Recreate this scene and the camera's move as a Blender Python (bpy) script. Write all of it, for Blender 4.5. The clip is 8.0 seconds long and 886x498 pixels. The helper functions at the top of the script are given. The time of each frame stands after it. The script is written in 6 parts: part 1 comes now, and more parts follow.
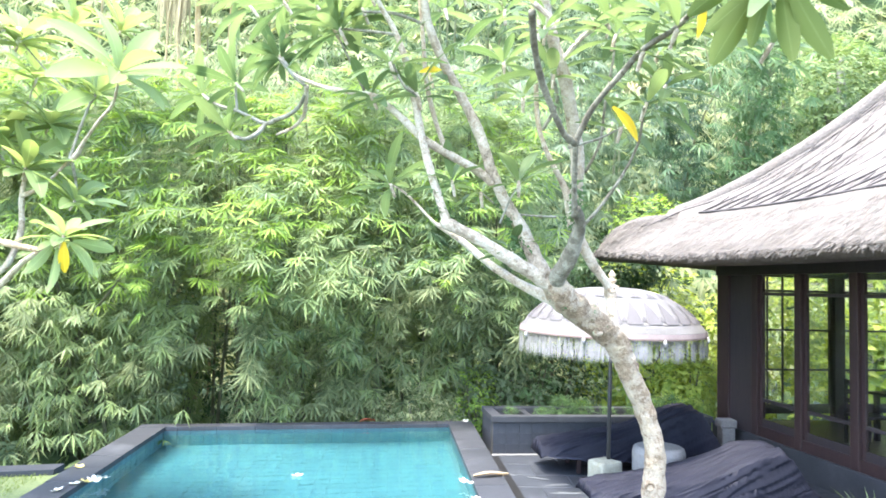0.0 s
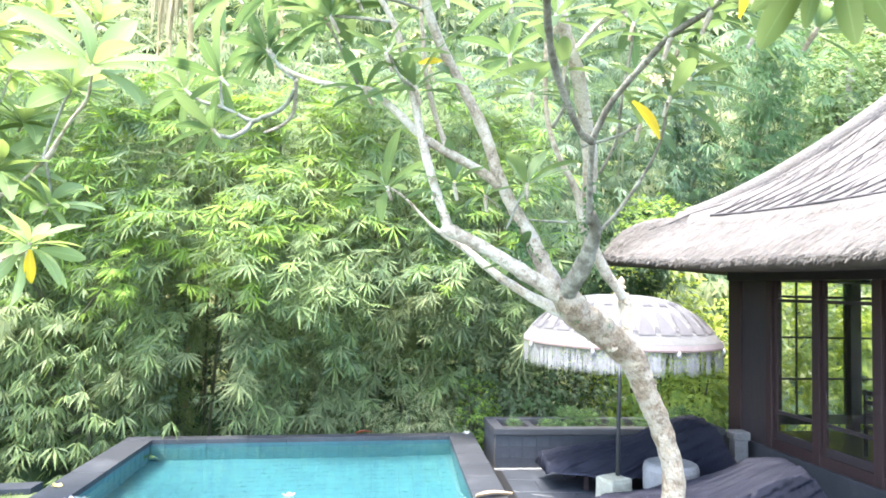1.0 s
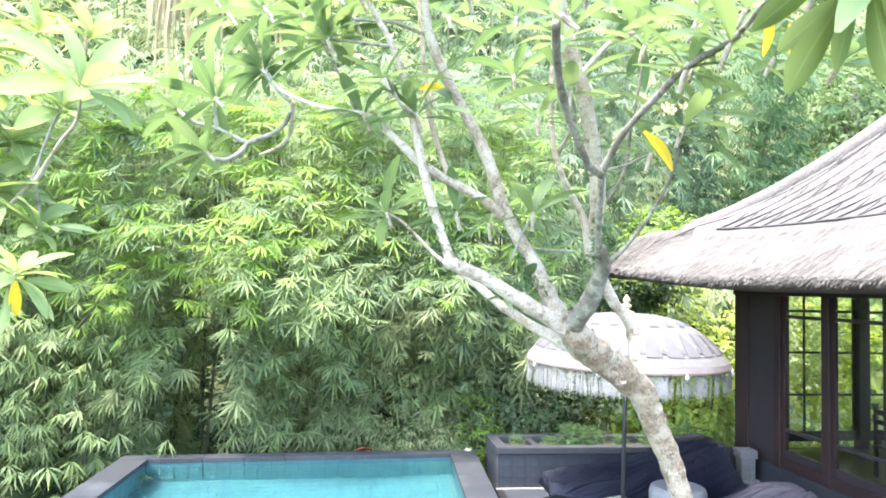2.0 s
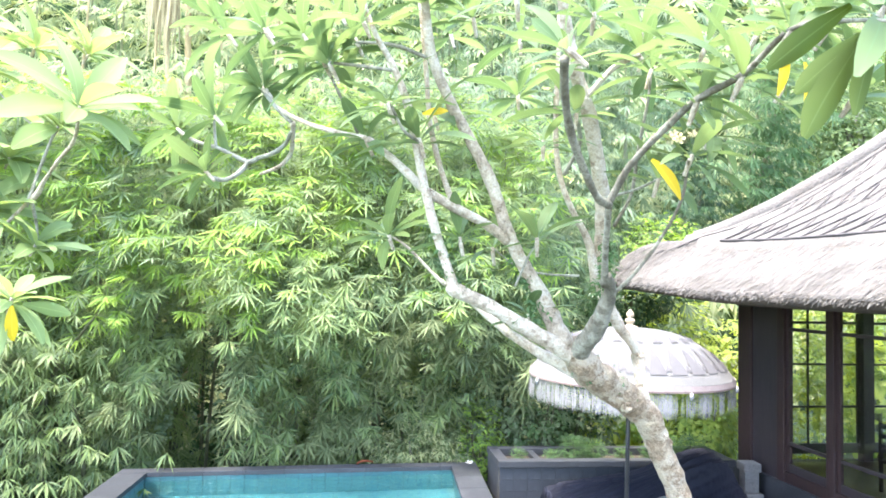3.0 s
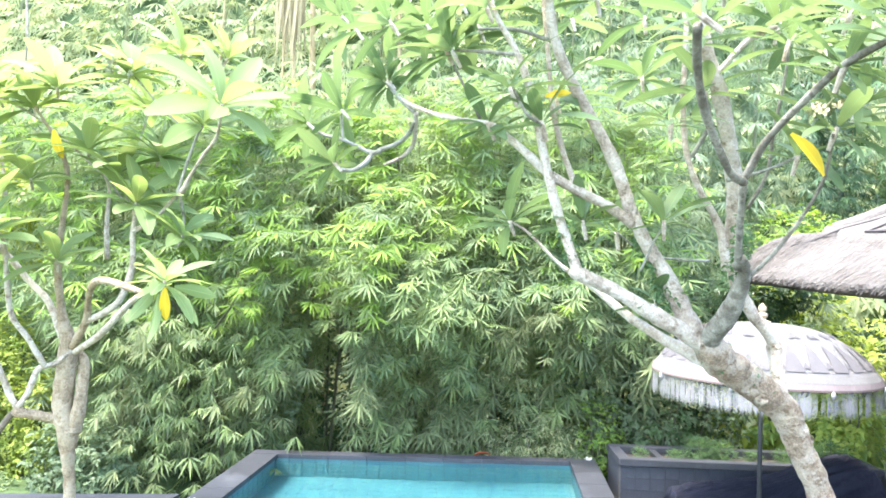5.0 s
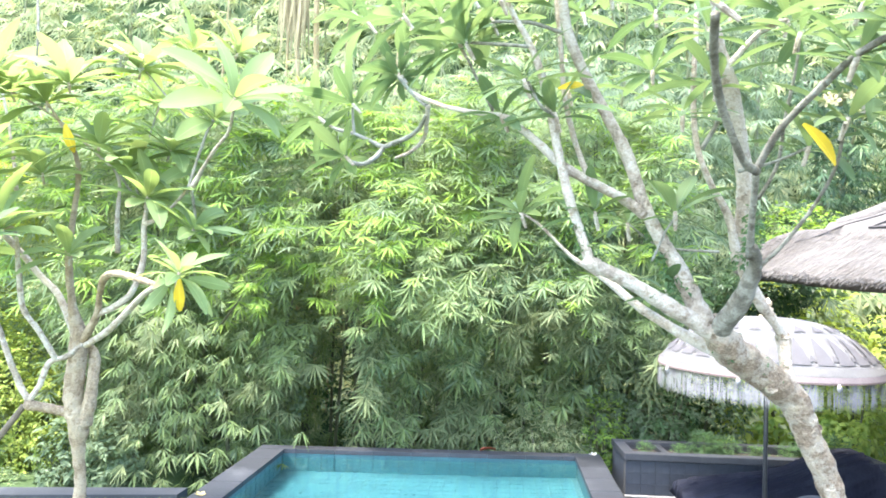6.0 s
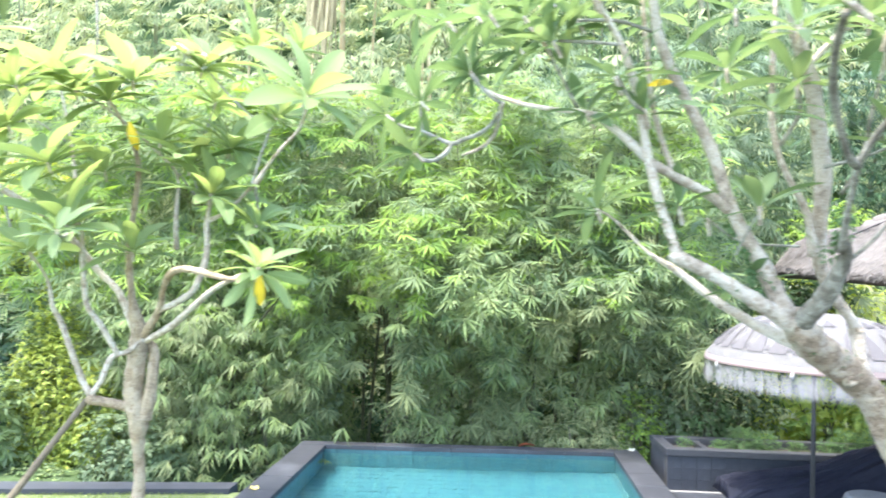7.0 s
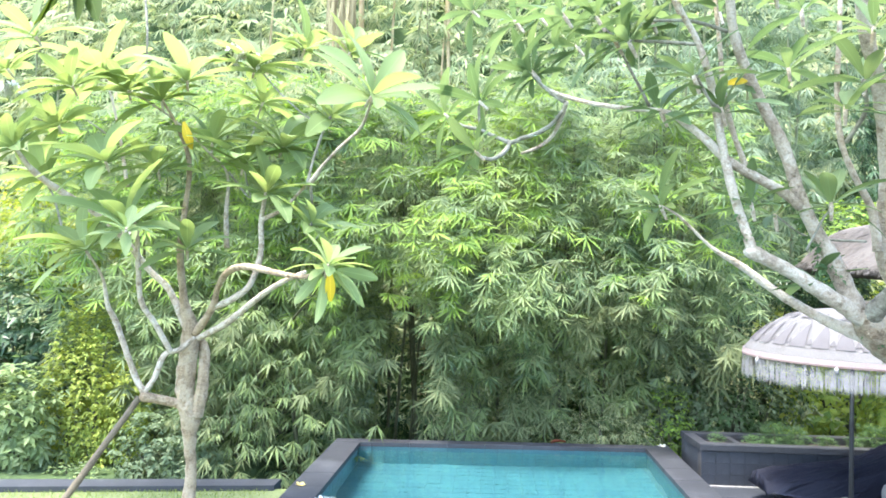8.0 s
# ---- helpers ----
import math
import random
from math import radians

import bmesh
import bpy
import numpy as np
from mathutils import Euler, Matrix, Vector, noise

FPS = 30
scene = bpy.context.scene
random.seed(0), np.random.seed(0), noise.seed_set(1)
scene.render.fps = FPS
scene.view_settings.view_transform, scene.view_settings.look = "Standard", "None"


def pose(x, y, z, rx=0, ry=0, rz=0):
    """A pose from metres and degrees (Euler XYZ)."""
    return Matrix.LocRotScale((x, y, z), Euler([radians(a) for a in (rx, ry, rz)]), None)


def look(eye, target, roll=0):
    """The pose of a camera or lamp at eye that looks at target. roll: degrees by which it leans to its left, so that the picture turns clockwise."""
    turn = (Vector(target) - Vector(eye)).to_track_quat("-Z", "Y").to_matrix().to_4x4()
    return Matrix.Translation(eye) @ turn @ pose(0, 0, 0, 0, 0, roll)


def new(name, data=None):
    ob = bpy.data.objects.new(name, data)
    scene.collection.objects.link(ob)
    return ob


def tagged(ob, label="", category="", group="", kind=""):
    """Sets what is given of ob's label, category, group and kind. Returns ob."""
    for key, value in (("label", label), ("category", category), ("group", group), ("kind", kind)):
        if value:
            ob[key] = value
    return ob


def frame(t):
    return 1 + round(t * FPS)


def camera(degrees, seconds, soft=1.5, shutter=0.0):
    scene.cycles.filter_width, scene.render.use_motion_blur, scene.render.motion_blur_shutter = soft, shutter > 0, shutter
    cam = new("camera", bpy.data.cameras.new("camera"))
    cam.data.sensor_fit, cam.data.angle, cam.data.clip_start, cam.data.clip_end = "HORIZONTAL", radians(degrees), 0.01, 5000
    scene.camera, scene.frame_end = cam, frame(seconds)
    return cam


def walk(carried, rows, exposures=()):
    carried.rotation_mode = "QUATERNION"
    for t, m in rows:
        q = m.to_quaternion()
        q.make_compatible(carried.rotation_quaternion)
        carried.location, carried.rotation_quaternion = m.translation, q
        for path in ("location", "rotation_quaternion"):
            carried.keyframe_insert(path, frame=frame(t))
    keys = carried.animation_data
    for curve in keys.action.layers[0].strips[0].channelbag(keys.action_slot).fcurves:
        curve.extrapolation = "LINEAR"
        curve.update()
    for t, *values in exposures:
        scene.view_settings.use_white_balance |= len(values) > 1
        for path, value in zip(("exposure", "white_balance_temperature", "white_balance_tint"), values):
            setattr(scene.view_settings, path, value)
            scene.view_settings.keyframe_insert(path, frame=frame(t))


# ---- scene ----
cam = camera(65.3, 8.0, 1.7, 1.0)
PLAN = 0.88  # metres to a unit of the plan
PATH = [
    (0, (-0.129, -0.177, 2.424), (-0.101, 1.82, 2.532), 1.4),
    (0.5, (-0.131, 0.059, 2.432), (-0.103, 2.056, 2.541), 1.4),
    (1, (-0.137, 0.313, 2.51), (-0.107, 2.31, 2.62), 1.4),
    (1.5, (-0.145, 0.445, 2.623), (-0.116, 2.442, 2.733), 1.4),
    (2, (-0.148, 0.508, 2.755), (-0.12, 2.505, 2.864), 1.4),
    (3.5, (-0.183, 0.606, 2.975), (-0.156, 2.603, 3.08), 1.5),
    (4, (-0.165, 0.623, 2.941), (-0.289, 2.617, 3.039), 1.4),
    (4.5, (-0.208, 0.584, 2.88), (-0.505, 2.559, 2.979), 1.8),
    (6, (-0.325, 0.483, 2.751), (-0.62, 2.458, 2.852), 1.8),
    (6.5, (-0.541, 0.416, 2.724), (-0.835, 2.392, 2.824), 1.8),
    (7, (-0.928, 0.307, 2.687), (-1.225, 2.282, 2.788), 1.8),
    (7.5, (-1.373, 0.167, 2.65), (-1.658, 2.144, 2.754), 1.7),
    (8, (-1.514, 0.124, 2.631), (-1.797, 2.101, 2.734), 1.6),
]
EXPOSURES = [(0.0, 3.8, 6500, 9), (2.0, 3.87, 6500, 9), (4.5, 3.83, 6450, 9), (6.5, 3.68, 6400, 9), (8.0, 3.48, 6350, 9)]
walk(cam, [(t, look(Vector(eye) * PLAN, Vector(target) * PLAN, roll)) for t, eye, target, roll in PATH], EXPOSURES)

# ---- light ----
SUN_DIR = Vector((-0.23, -0.17, 0.935)).normalized()
world = bpy.data.worlds.new("sky")
scene.world = world
world.use_nodes = True
wn = world.node_tree.nodes
wl = world.node_tree.links
wn.clear()
sky = wn.new("ShaderNodeTexSky")
sky.sky_type = "NISHITA"
sky.sun_disc = False
sky.sun_elevation = math.asin(SUN_DIR.z)
sky.sun_rotation = math.atan2(SUN_DIR.x, SUN_DIR.y)
sky.dust_density = 2.0
wbg = wn.new("ShaderNodeBackground")
wbg.inputs["Strength"].default_value = 0.15
wout = wn.new("ShaderNodeOutputWorld")
wl.new(sky.outputs[0], wbg.inputs[0])
wl.new(wbg.outputs[0], wout.inputs[0])
sun_data = bpy.data.lights.new("sun", "SUN")
sun_data.energy = 1.15
sun_data.angle = radians(13)
sun_data.color = (1.0, 0.95, 0.84)
sun_ob = new("sun", sun_data)
sun_ob.matrix_world = look(SUN_DIR * 60, (0, 0, 0))


# ---- materials ----


class Mat:
    """A node material with a principled shader and short ways to add nodes."""

    def __init__(self, name, color=(0.5, 0.5, 0.5), rough=0.7, metal=0.0, spec=0.5):
        self.m = bpy.data.materials.new(name)
        self.m.use_nodes = True
        self.t = self.m.node_tree
        self.p = self.t.nodes["Principled BSDF"]
        self.p.inputs["Base Color"].default_value = (*color, 1)
        self.p.inputs["Roughness"].default_value = rough
        self.p.inputs["Metallic"].default_value = metal
        self.p.inputs["Specular IOR Level"].default_value = spec
        self.coord = None

    def node(self, kind, **inputs):
        n = self.t.nodes.new(kind)
        for k, v in inputs.items():
            n.inputs[k].default_value = v
        return n

    def link(self, a, b):
        self.t.links.new(a, b)

    def place(self, kind="Object", scale=(1, 1, 1)):
        tc = self.node("ShaderNodeTexCoord")
        mp = self.node("ShaderNodeMapping")
        mp.inputs["Scale"].default_value = scale
        self.link(tc.outputs[kind], mp.inputs[0])
        return mp.outputs[0]

    def noise(self, vec, scale, detail=4.0, rough=0.55):
        n = self.node("ShaderNodeTexNoise", Scale=scale, Detail=detail, Roughness=rough)
        self.link(vec, n.inputs["Vector"])
        return n.outputs["Fac"]

    def ramp(self, fac, stops):
        n = self.node("ShaderNodeValToRGB")
        el = n.color_ramp.elements
        while len(el) < len(stops):
            el.new(0.5)
        for e, (pos, col) in zip(el, stops):
            e.position = pos
            e.color = (*col, 1)
        self.link(fac, n.inputs[0])
        return n.outputs[0]

    def mix(self, fac, a, b, mode="MIX"):
        n = self.t.nodes.new("ShaderNodeMix")
        n.data_type = "RGBA"
        n.blend_type = mode
        for sock, v in ((n.inputs[0], fac), (n.inputs[6], a), (n.inputs[7], b)):
            if isinstance(v, (int, float)):
                sock.default_value = v
            elif isinstance(v, tuple):
                sock.default_value = (*v, 1)
            else:
                self.link(v, sock)
        return n.outputs[2]

    def bump(self, height, strength=0.4, distance=0.01):
        n = self.node("ShaderNodeBump", Strength=strength, Distance=distance)
        self.link(height, n.inputs["Height"])
        self.link(n.outputs[0], self.p.inputs["Normal"])

    def color(self, sock):
        self.link(sock, self.p.inputs["Base Color"])

    def roughness(self, sock):
        self.link(sock, self.p.inputs["Roughness"])


def surface(name, a, b, scale=3.0, fine=40.0, rough=0.75, bump=0.4, dist=0.004, stain=None, spec=0.4, kind="Object", per_object=0.0, stretch=(1, 1, 1)):
    """Two tones at a large and a small scale, an optional stain tone, and fine relief."""
    m = Mat(name, a, rough, 0.0, spec)
    v = m.place(kind, stretch)
    big = m.noise(v, scale, 5.0, 0.6)
    small = m.noise(v, fine, 4.0, 0.6)
    c = m.ramp(big, [(0.36, a), (0.64, b)])
    c = m.mix(0.35, c, m.ramp(small, [(0.3, tuple(x * 0.6 for x in a)), (0.7, tuple(min(1, x * 1.35) for x in b))]))
    if stain:
        c = m.mix(m.ramp(m.noise(v, scale * 0.6, 6.0, 0.7), [(0.55, (0, 0, 0)), (0.72, (1, 1, 1))]), c, stain)
    if per_object:
        info = m.t.nodes.new("ShaderNodeObjectInfo")
        tone = m.ramp(info.outputs["Random"], [(0.0, (1 - per_object,) * 3), (1.0, (1 + per_object,) * 3)])
        c = m.mix(1.0, c, tone, "MULTIPLY")
    m.color(c)
    m.bump(small, bump, dist)
    return m.m


def leafy(name, tones, glow, rough=0.45, lets=0.45, big_scale=0.5, rib=False):
    """A leaf: per-leaf tones, a slow change over the plant, light that passes through."""
    m = Mat(name, tones[0], rough, 0.0, 0.2)
    geo = m.t.nodes.new("ShaderNodeNewGeometry")
    info = m.t.nodes.new("ShaderNodeObjectInfo")
    seed = m.t.nodes.new("ShaderNodeMath")
    seed.operation = "ADD"
    m.link(geo.outputs["Random Per Island"], seed.inputs[0])
    m.link(info.outputs["Random"], seed.inputs[1])
    wrap = m.t.nodes.new("ShaderNodeMath")
    wrap.operation = "FRACT"
    m.link(seed.outputs[0], wrap.inputs[0])
    n = len(tones) - 1
    c = m.ramp(wrap.outputs[0], [(k / n, t) for k, t in enumerate(tones)])
    v = m.node("ShaderNodeMapping")
    m.link(geo.outputs["Position"], v.inputs[0])
    slow = m.noise(v.outputs[0], big_scale, 3.0, 0.5)
    c = m.mix(m.ramp(slow, [(0.4, (0, 0, 0)), (0.65, (0.55, 0.55, 0.55))]), c, tones[-1])
    if rib:
        u = m.place("UV")
        sep = m.t.nodes.new("ShaderNodeSeparateXYZ")
        m.link(u, sep.inputs[0])
        mid = m.ramp(sep.outputs[0], [(0.46, (0, 0, 0)), (0.5, (1, 1, 1)), (0.54, (0, 0, 0))])
        c = m.mix(mid, c, tuple(min(1.0, x * 1.35 + 0.02) for x in tones[1]))
        wave = m.node("ShaderNodeTexWave", Scale=9.0, Distortion=0.6)
        m.link(u, wave.inputs["Vector"])
        m.bump(wave.outputs["Fac"], 0.12, 0.01)
    m.color(c)
    tr = m.t.nodes.new("ShaderNodeBsdfTranslucent")
    m.link(m.mix(1.0, c, glow, "MULTIPLY"), tr.inputs[0])
    mixer = m.node("ShaderNodeMixShader", Fac=lets)
    m.link(m.p.outputs[0], mixer.inputs[1])
    m.link(tr.outputs[0], mixer.inputs[2])
    m.link(mixer.outputs[0], m.t.nodes["Material Output"].inputs["Surface"])
    return m.m


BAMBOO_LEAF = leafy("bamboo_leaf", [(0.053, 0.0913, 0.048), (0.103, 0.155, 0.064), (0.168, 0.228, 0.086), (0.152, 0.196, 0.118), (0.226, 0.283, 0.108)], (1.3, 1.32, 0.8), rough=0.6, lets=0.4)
BAMBOO_TIP = leafy("yellow_green_bamboo_leaf", [(0.0869, 0.162, 0.0455), (0.144, 0.237, 0.0513), (0.2, 0.302, 0.0563), (0.254, 0.35, 0.0704)], (1.38, 1.37, 0.65), rough=0.6, lets=0.44)
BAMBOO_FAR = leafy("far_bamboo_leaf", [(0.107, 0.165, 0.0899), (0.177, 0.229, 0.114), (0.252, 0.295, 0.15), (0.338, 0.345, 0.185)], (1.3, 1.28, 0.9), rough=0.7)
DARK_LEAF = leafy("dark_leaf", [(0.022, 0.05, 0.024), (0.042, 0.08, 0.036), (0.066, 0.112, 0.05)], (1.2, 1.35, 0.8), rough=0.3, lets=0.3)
VINE_LEAF = leafy("vine_leaf", [(0.129, 0.217, 0.0577), (0.22, 0.32, 0.0825), (0.335, 0.423, 0.099), (0.426, 0.487, 0.132)], (1.5, 1.35, 0.5))
GOLD_LEAF = leafy("golden_leaf", [(0.11, 0.17, 0.035), (0.18, 0.25, 0.045), (0.27, 0.33, 0.06), (0.34, 0.37, 0.08)], (1.4, 1.3, 0.5))
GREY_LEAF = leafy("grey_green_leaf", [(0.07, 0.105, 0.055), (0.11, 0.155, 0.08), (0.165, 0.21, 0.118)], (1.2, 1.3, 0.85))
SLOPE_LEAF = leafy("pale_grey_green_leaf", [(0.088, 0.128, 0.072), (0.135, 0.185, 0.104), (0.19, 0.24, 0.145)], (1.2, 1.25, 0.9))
# Olive bamboo leaf, darkened: shade low in the hedge put into the colour.
SHADED_BAMBOO = leafy("shaded_olive_bamboo_leaf", [(0.059, 0.086, 0.04), (0.1, 0.132, 0.059), (0.142, 0.173, 0.08), (0.178, 0.207, 0.1)], (1.25, 1.2, 0.75), rough=0.65, lets=0.38)
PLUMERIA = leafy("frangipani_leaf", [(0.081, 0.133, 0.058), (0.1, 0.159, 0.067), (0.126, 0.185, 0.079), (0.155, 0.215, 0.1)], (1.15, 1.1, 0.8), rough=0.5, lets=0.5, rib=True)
# Dark copy of the frangipani leaf: the canopy's shade put into the colour.
PLUMERIA_SHADED = leafy("shaded_frangipani_leaf", [(0.05, 0.078, 0.018), (0.064, 0.094, 0.021), (0.078, 0.11, 0.025)], (1.35, 1.3, 0.5), rough=0.65, lets=0.4, rib=True)
# Brighter copy of the frangipani leaf: sunlight put into the colour.
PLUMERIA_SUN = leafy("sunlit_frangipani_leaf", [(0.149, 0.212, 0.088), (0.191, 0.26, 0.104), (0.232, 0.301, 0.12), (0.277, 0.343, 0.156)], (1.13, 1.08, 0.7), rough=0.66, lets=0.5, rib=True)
YELLOW_LEAF = leafy("yellow_leaf", [(0.68, 0.46, 0.03), (0.74, 0.53, 0.05)], (1.1, 1.0, 0.4), lets=0.4, rib=True)
STRAW = leafy("straw", [(0.115, 0.1, 0.0884), (0.157, 0.14, 0.125), (0.2, 0.18, 0.162), (0.0892, 0.0782, 0.0688)], (0.528, 0.44, 0.352), rough=0.9, lets=0.08)
GRASS = leafy("grass_blade", [(0.1, 0.14, 0.045), (0.15, 0.19, 0.06), (0.21, 0.24, 0.085)], (1.3, 1.4, 0.6))
PETAL = surface("white_petal", (0.8, 0.78, 0.72), (0.85, 0.83, 0.7), 8, 60, 0.5, 0.1)
PETAL_CREAM = surface("cream_petal", (0.36, 0.35, 0.19), (0.42, 0.4, 0.24), 8, 60, 0.5, 0.1)
PETAL_YELLOW = surface("yellow_petal", (0.7, 0.55, 0.12), (0.8, 0.68, 0.3), 8, 60, 0.5, 0.1)
DRY_FROND = surface("dry_frond", (0.17, 0.145, 0.075), (0.26, 0.225, 0.12), 5, 60, 0.85, 0.4)
DRY_LEAF = surface("dry_leaf", (0.36, 0.29, 0.2), (0.5, 0.43, 0.33), 9, 70, 0.8, 0.4)
RED_LEAF = surface("red_leaf", (0.4, 0.1, 0.05), (0.5, 0.2, 0.1), 9, 70, 0.7, 0.3)
HERB_LEAF = leafy("herb_leaf", [(0.055, 0.105, 0.05), (0.085, 0.15, 0.065), (0.12, 0.19, 0.08)], (1.2, 1.3, 0.8))


def bark(name, pale, mid, crust, lichen, scale, bump, dist):
    """Old bark: crusts and pits on a mid tone, with pale lichen patches."""
    m = Mat(name, mid, 0.9, 0.0, 0.25)
    v = m.place()
    slow = m.noise(v, scale * 0.35, 5.0, 0.6)
    patch = m.noise(v, scale, 8.0, 0.7)
    fine = m.noise(v, scale * 5, 6.0, 0.65)
    cell = m.node("ShaderNodeTexVoronoi", Scale=scale * 2.4)
    m.link(v, cell.inputs["Vector"])
    c = m.ramp(patch, [(0.34, crust), (0.44, tuple(x * 0.75 for x in mid)), (0.52, mid), (0.62, pale)])
    grey = m.ramp(patch, [(0.3, crust), (0.4, mid), (0.47, lichen), (0.6, pale)])
    c = m.mix(m.ramp(slow, [(0.46, (0, 0, 0)), (0.54, (1, 1, 1))]), c, grey)
    c = m.mix(m.ramp(cell.outputs["Distance"], [(0.05, (0.5, 0.5, 0.5)), (0.14, (0, 0, 0))]), c, crust)
    c = m.mix(0.34, c, m.ramp(fine, [(0.35, crust), (0.6, pale)]))
    m.color(c)
    m.bump(m.mix(0.2, m.mix(0.35, patch, fine), cell.outputs["Distance"]), bump, dist)
    return m.m


BARK = bark("crusted_bark", (0.47, 0.37, 0.255), (0.265, 0.185, 0.12), (0.075, 0.05, 0.03), (0.48, 0.41, 0.32), 15, 1.0, 0.05)
BARK_YOUNG = bark("young_bark", (0.55, 0.47, 0.37), (0.42, 0.335, 0.25), (0.12, 0.083, 0.052), (0.56, 0.505, 0.42), 13, 1.0, 0.035)
BARK_TAN = bark("tan_bark", (0.41, 0.32, 0.21), (0.3, 0.22, 0.14), (0.105, 0.07, 0.04), (0.4, 0.33, 0.235), 11, 1.0, 0.04)
BARK_TWIG = bark("twig_bark", (0.3, 0.29, 0.235), (0.21, 0.2, 0.155), (0.08, 0.07, 0.05), (0.33, 0.325, 0.27), 18, 0.6, 0.015)
BARK_DARK = bark("dark_bark", (0.2, 0.185, 0.145), (0.13, 0.115, 0.085), (0.07, 0.056, 0.04), (0.36, 0.34, 0.27), 16, 0.8, 0.02)
CULM = surface("bamboo_culm", (0.045, 0.05, 0.025), (0.09, 0.09, 0.045), 5, 50, 0.5, 0.2)
CULM_FAR = surface("green_culm", (0.13, 0.14, 0.07), (0.2, 0.2, 0.1), 5, 50, 0.5, 0.2)
# Pale tone that stands in for the sheen of wet slabs.
PALE_STREAK = surface("lime_mark", (0.075, 0.08, 0.088), (0.13, 0.135, 0.14), 12, 60, 0.8, 0.2)
PROP_WOOD = surface("brown_pole", (0.085, 0.066, 0.042), (0.14, 0.11, 0.07), 9, 70, 0.85, 0.6, 0.008)
CULM_PALE = surface("pale_culm", (0.26, 0.19, 0.09), (0.4, 0.31, 0.16), 5, 50, 0.5, 0.2)
STONE_DARK = surface("dark_andesite", (0.0208, 0.0224, 0.0272), (0.0336, 0.0352, 0.0416), 2.5, 45, 0.55, 0.35, 0.004, stain=(0.052, 0.0536, 0.06), per_object=0.15)
STONE_DECK = surface("deck_andesite", (0.02, 0.0235, 0.031), (0.032, 0.036, 0.046), 1.8, 45, 0.6, 0.35, 0.004, stain=(0.054, 0.06, 0.072), per_object=0.05)
STONE_PALE = surface("pale_stone", (0.26, 0.245, 0.185), (0.36, 0.345, 0.27), 7, 60, 0.85, 0.6, 0.006, stain=(0.2, 0.19, 0.09))
STONE_GREY = surface("grey_stone", (0.14, 0.135, 0.135), (0.2, 0.195, 0.195), 5, 60, 0.85, 0.6, 0.006, stain=(0.2, 0.2, 0.2))
GROUT = surface("joint", (0.03, 0.03, 0.032), (0.05, 0.05, 0.052), 6, 60, 0.9)
TILE = surface("green_pool_tile", (0.04, 0.155, 0.182), (0.05, 0.178, 0.206), 2.0, 30, 0.4, 0.2, 0.003, stain=(0.065, 0.2, 0.23), per_object=0.04)


def joined(name, like, a, b):
    """Like surface(), with a tone of its own for each joined piece."""
    m = Mat(name, a, 0.4)
    v = m.place()
    geo = m.t.nodes.new("ShaderNodeNewGeometry")
    c = m.ramp(geo.outputs["Random Per Island"], [(0, a), (1, b)])
    c = m.mix(m.ramp(m.noise(v, 2.5, 5.0, 0.6), [(0.4, (0, 0, 0)), (0.7, (0.6, 0.6, 0.6))]), c, like)
    m.color(c)
    m.bump(m.noise(v, 30.0), 0.2, 0.003)
    return m.m


POOL_JOINT = surface("pool_joint", (0.024, 0.082, 0.096), (0.03, 0.096, 0.11), 3, 40, 0.7)
TILE_JOINED = joined("green_pool_tiles", (0.042, 0.13, 0.15), (0.03, 0.104, 0.124), (0.037, 0.12, 0.14))
TILE_FLOOR = joined("pool_floor_tiles", (0.028, 0.108, 0.129), (0.019, 0.083, 0.103), (0.025, 0.1, 0.12))
SOIL = surface("soil", (0.035, 0.028, 0.02), (0.07, 0.055, 0.04), 3, 30, 0.95, 0.8, 0.02)
HILL = surface("undergrowth", (0.02, 0.04, 0.012), (0.045, 0.075, 0.02), 0.8, 6, 0.95, 0.8, 0.05)
LAWN = surface("lawn_soil", (0.09, 0.12, 0.04), (0.13, 0.15, 0.06), 1.5, 30, 0.95, 0.8, 0.02)
WOOD_RED = surface("red_brown_timber", (0.022, 0.012, 0.013), (0.034, 0.018, 0.018), 2.5, 30, 0.55, 0.25, 0.003, stretch=(8, 8, 0.7))
WOOD_DARK = surface("dark_timber", (0.023, 0.018, 0.021), (0.034, 0.026, 0.029), 2.5, 30, 0.5, 0.25, 0.003, stretch=(8, 8, 0.7))
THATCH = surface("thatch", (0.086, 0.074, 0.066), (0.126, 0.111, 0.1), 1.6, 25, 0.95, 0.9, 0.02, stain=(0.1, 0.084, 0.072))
THATCH_DARK = surface("shaded_thatch", (0.05, 0.04, 0.032), (0.09, 0.07, 0.055), 3, 30, 0.95, 0.9, 0.02)
TWINE = surface("dark_twine", (0.035, 0.03, 0.028), (0.06, 0.052, 0.05), 5, 60, 0.9, 0.6)
CLOTH_WHITE = surface("white_canvas", (0.195, 0.185, 0.18), (0.225, 0.215, 0.21), 3, 90, 0.85, 0.25, 0.002)
CLOTH_PRINT = surface("grey_print", (0.066, 0.06, 0.061), (0.084, 0.078, 0.079), 6, 90, 0.85, 0.25, 0.002)
CLOTH_BAND = surface("beige_band", (0.2, 0.155, 0.15), (0.25, 0.2, 0.19), 5, 90, 0.85, 0.3, 0.002)
CLOTH_TRIM = surface("brown_trim", (0.1, 0.07, 0.065), (0.14, 0.1, 0.09), 5, 90, 0.85, 0.3, 0.002)
FRINGE = surface("fringe_thread", (0.2, 0.19, 0.185), (0.3, 0.29, 0.28), 12, 90, 0.9, 0.3, 0.002)
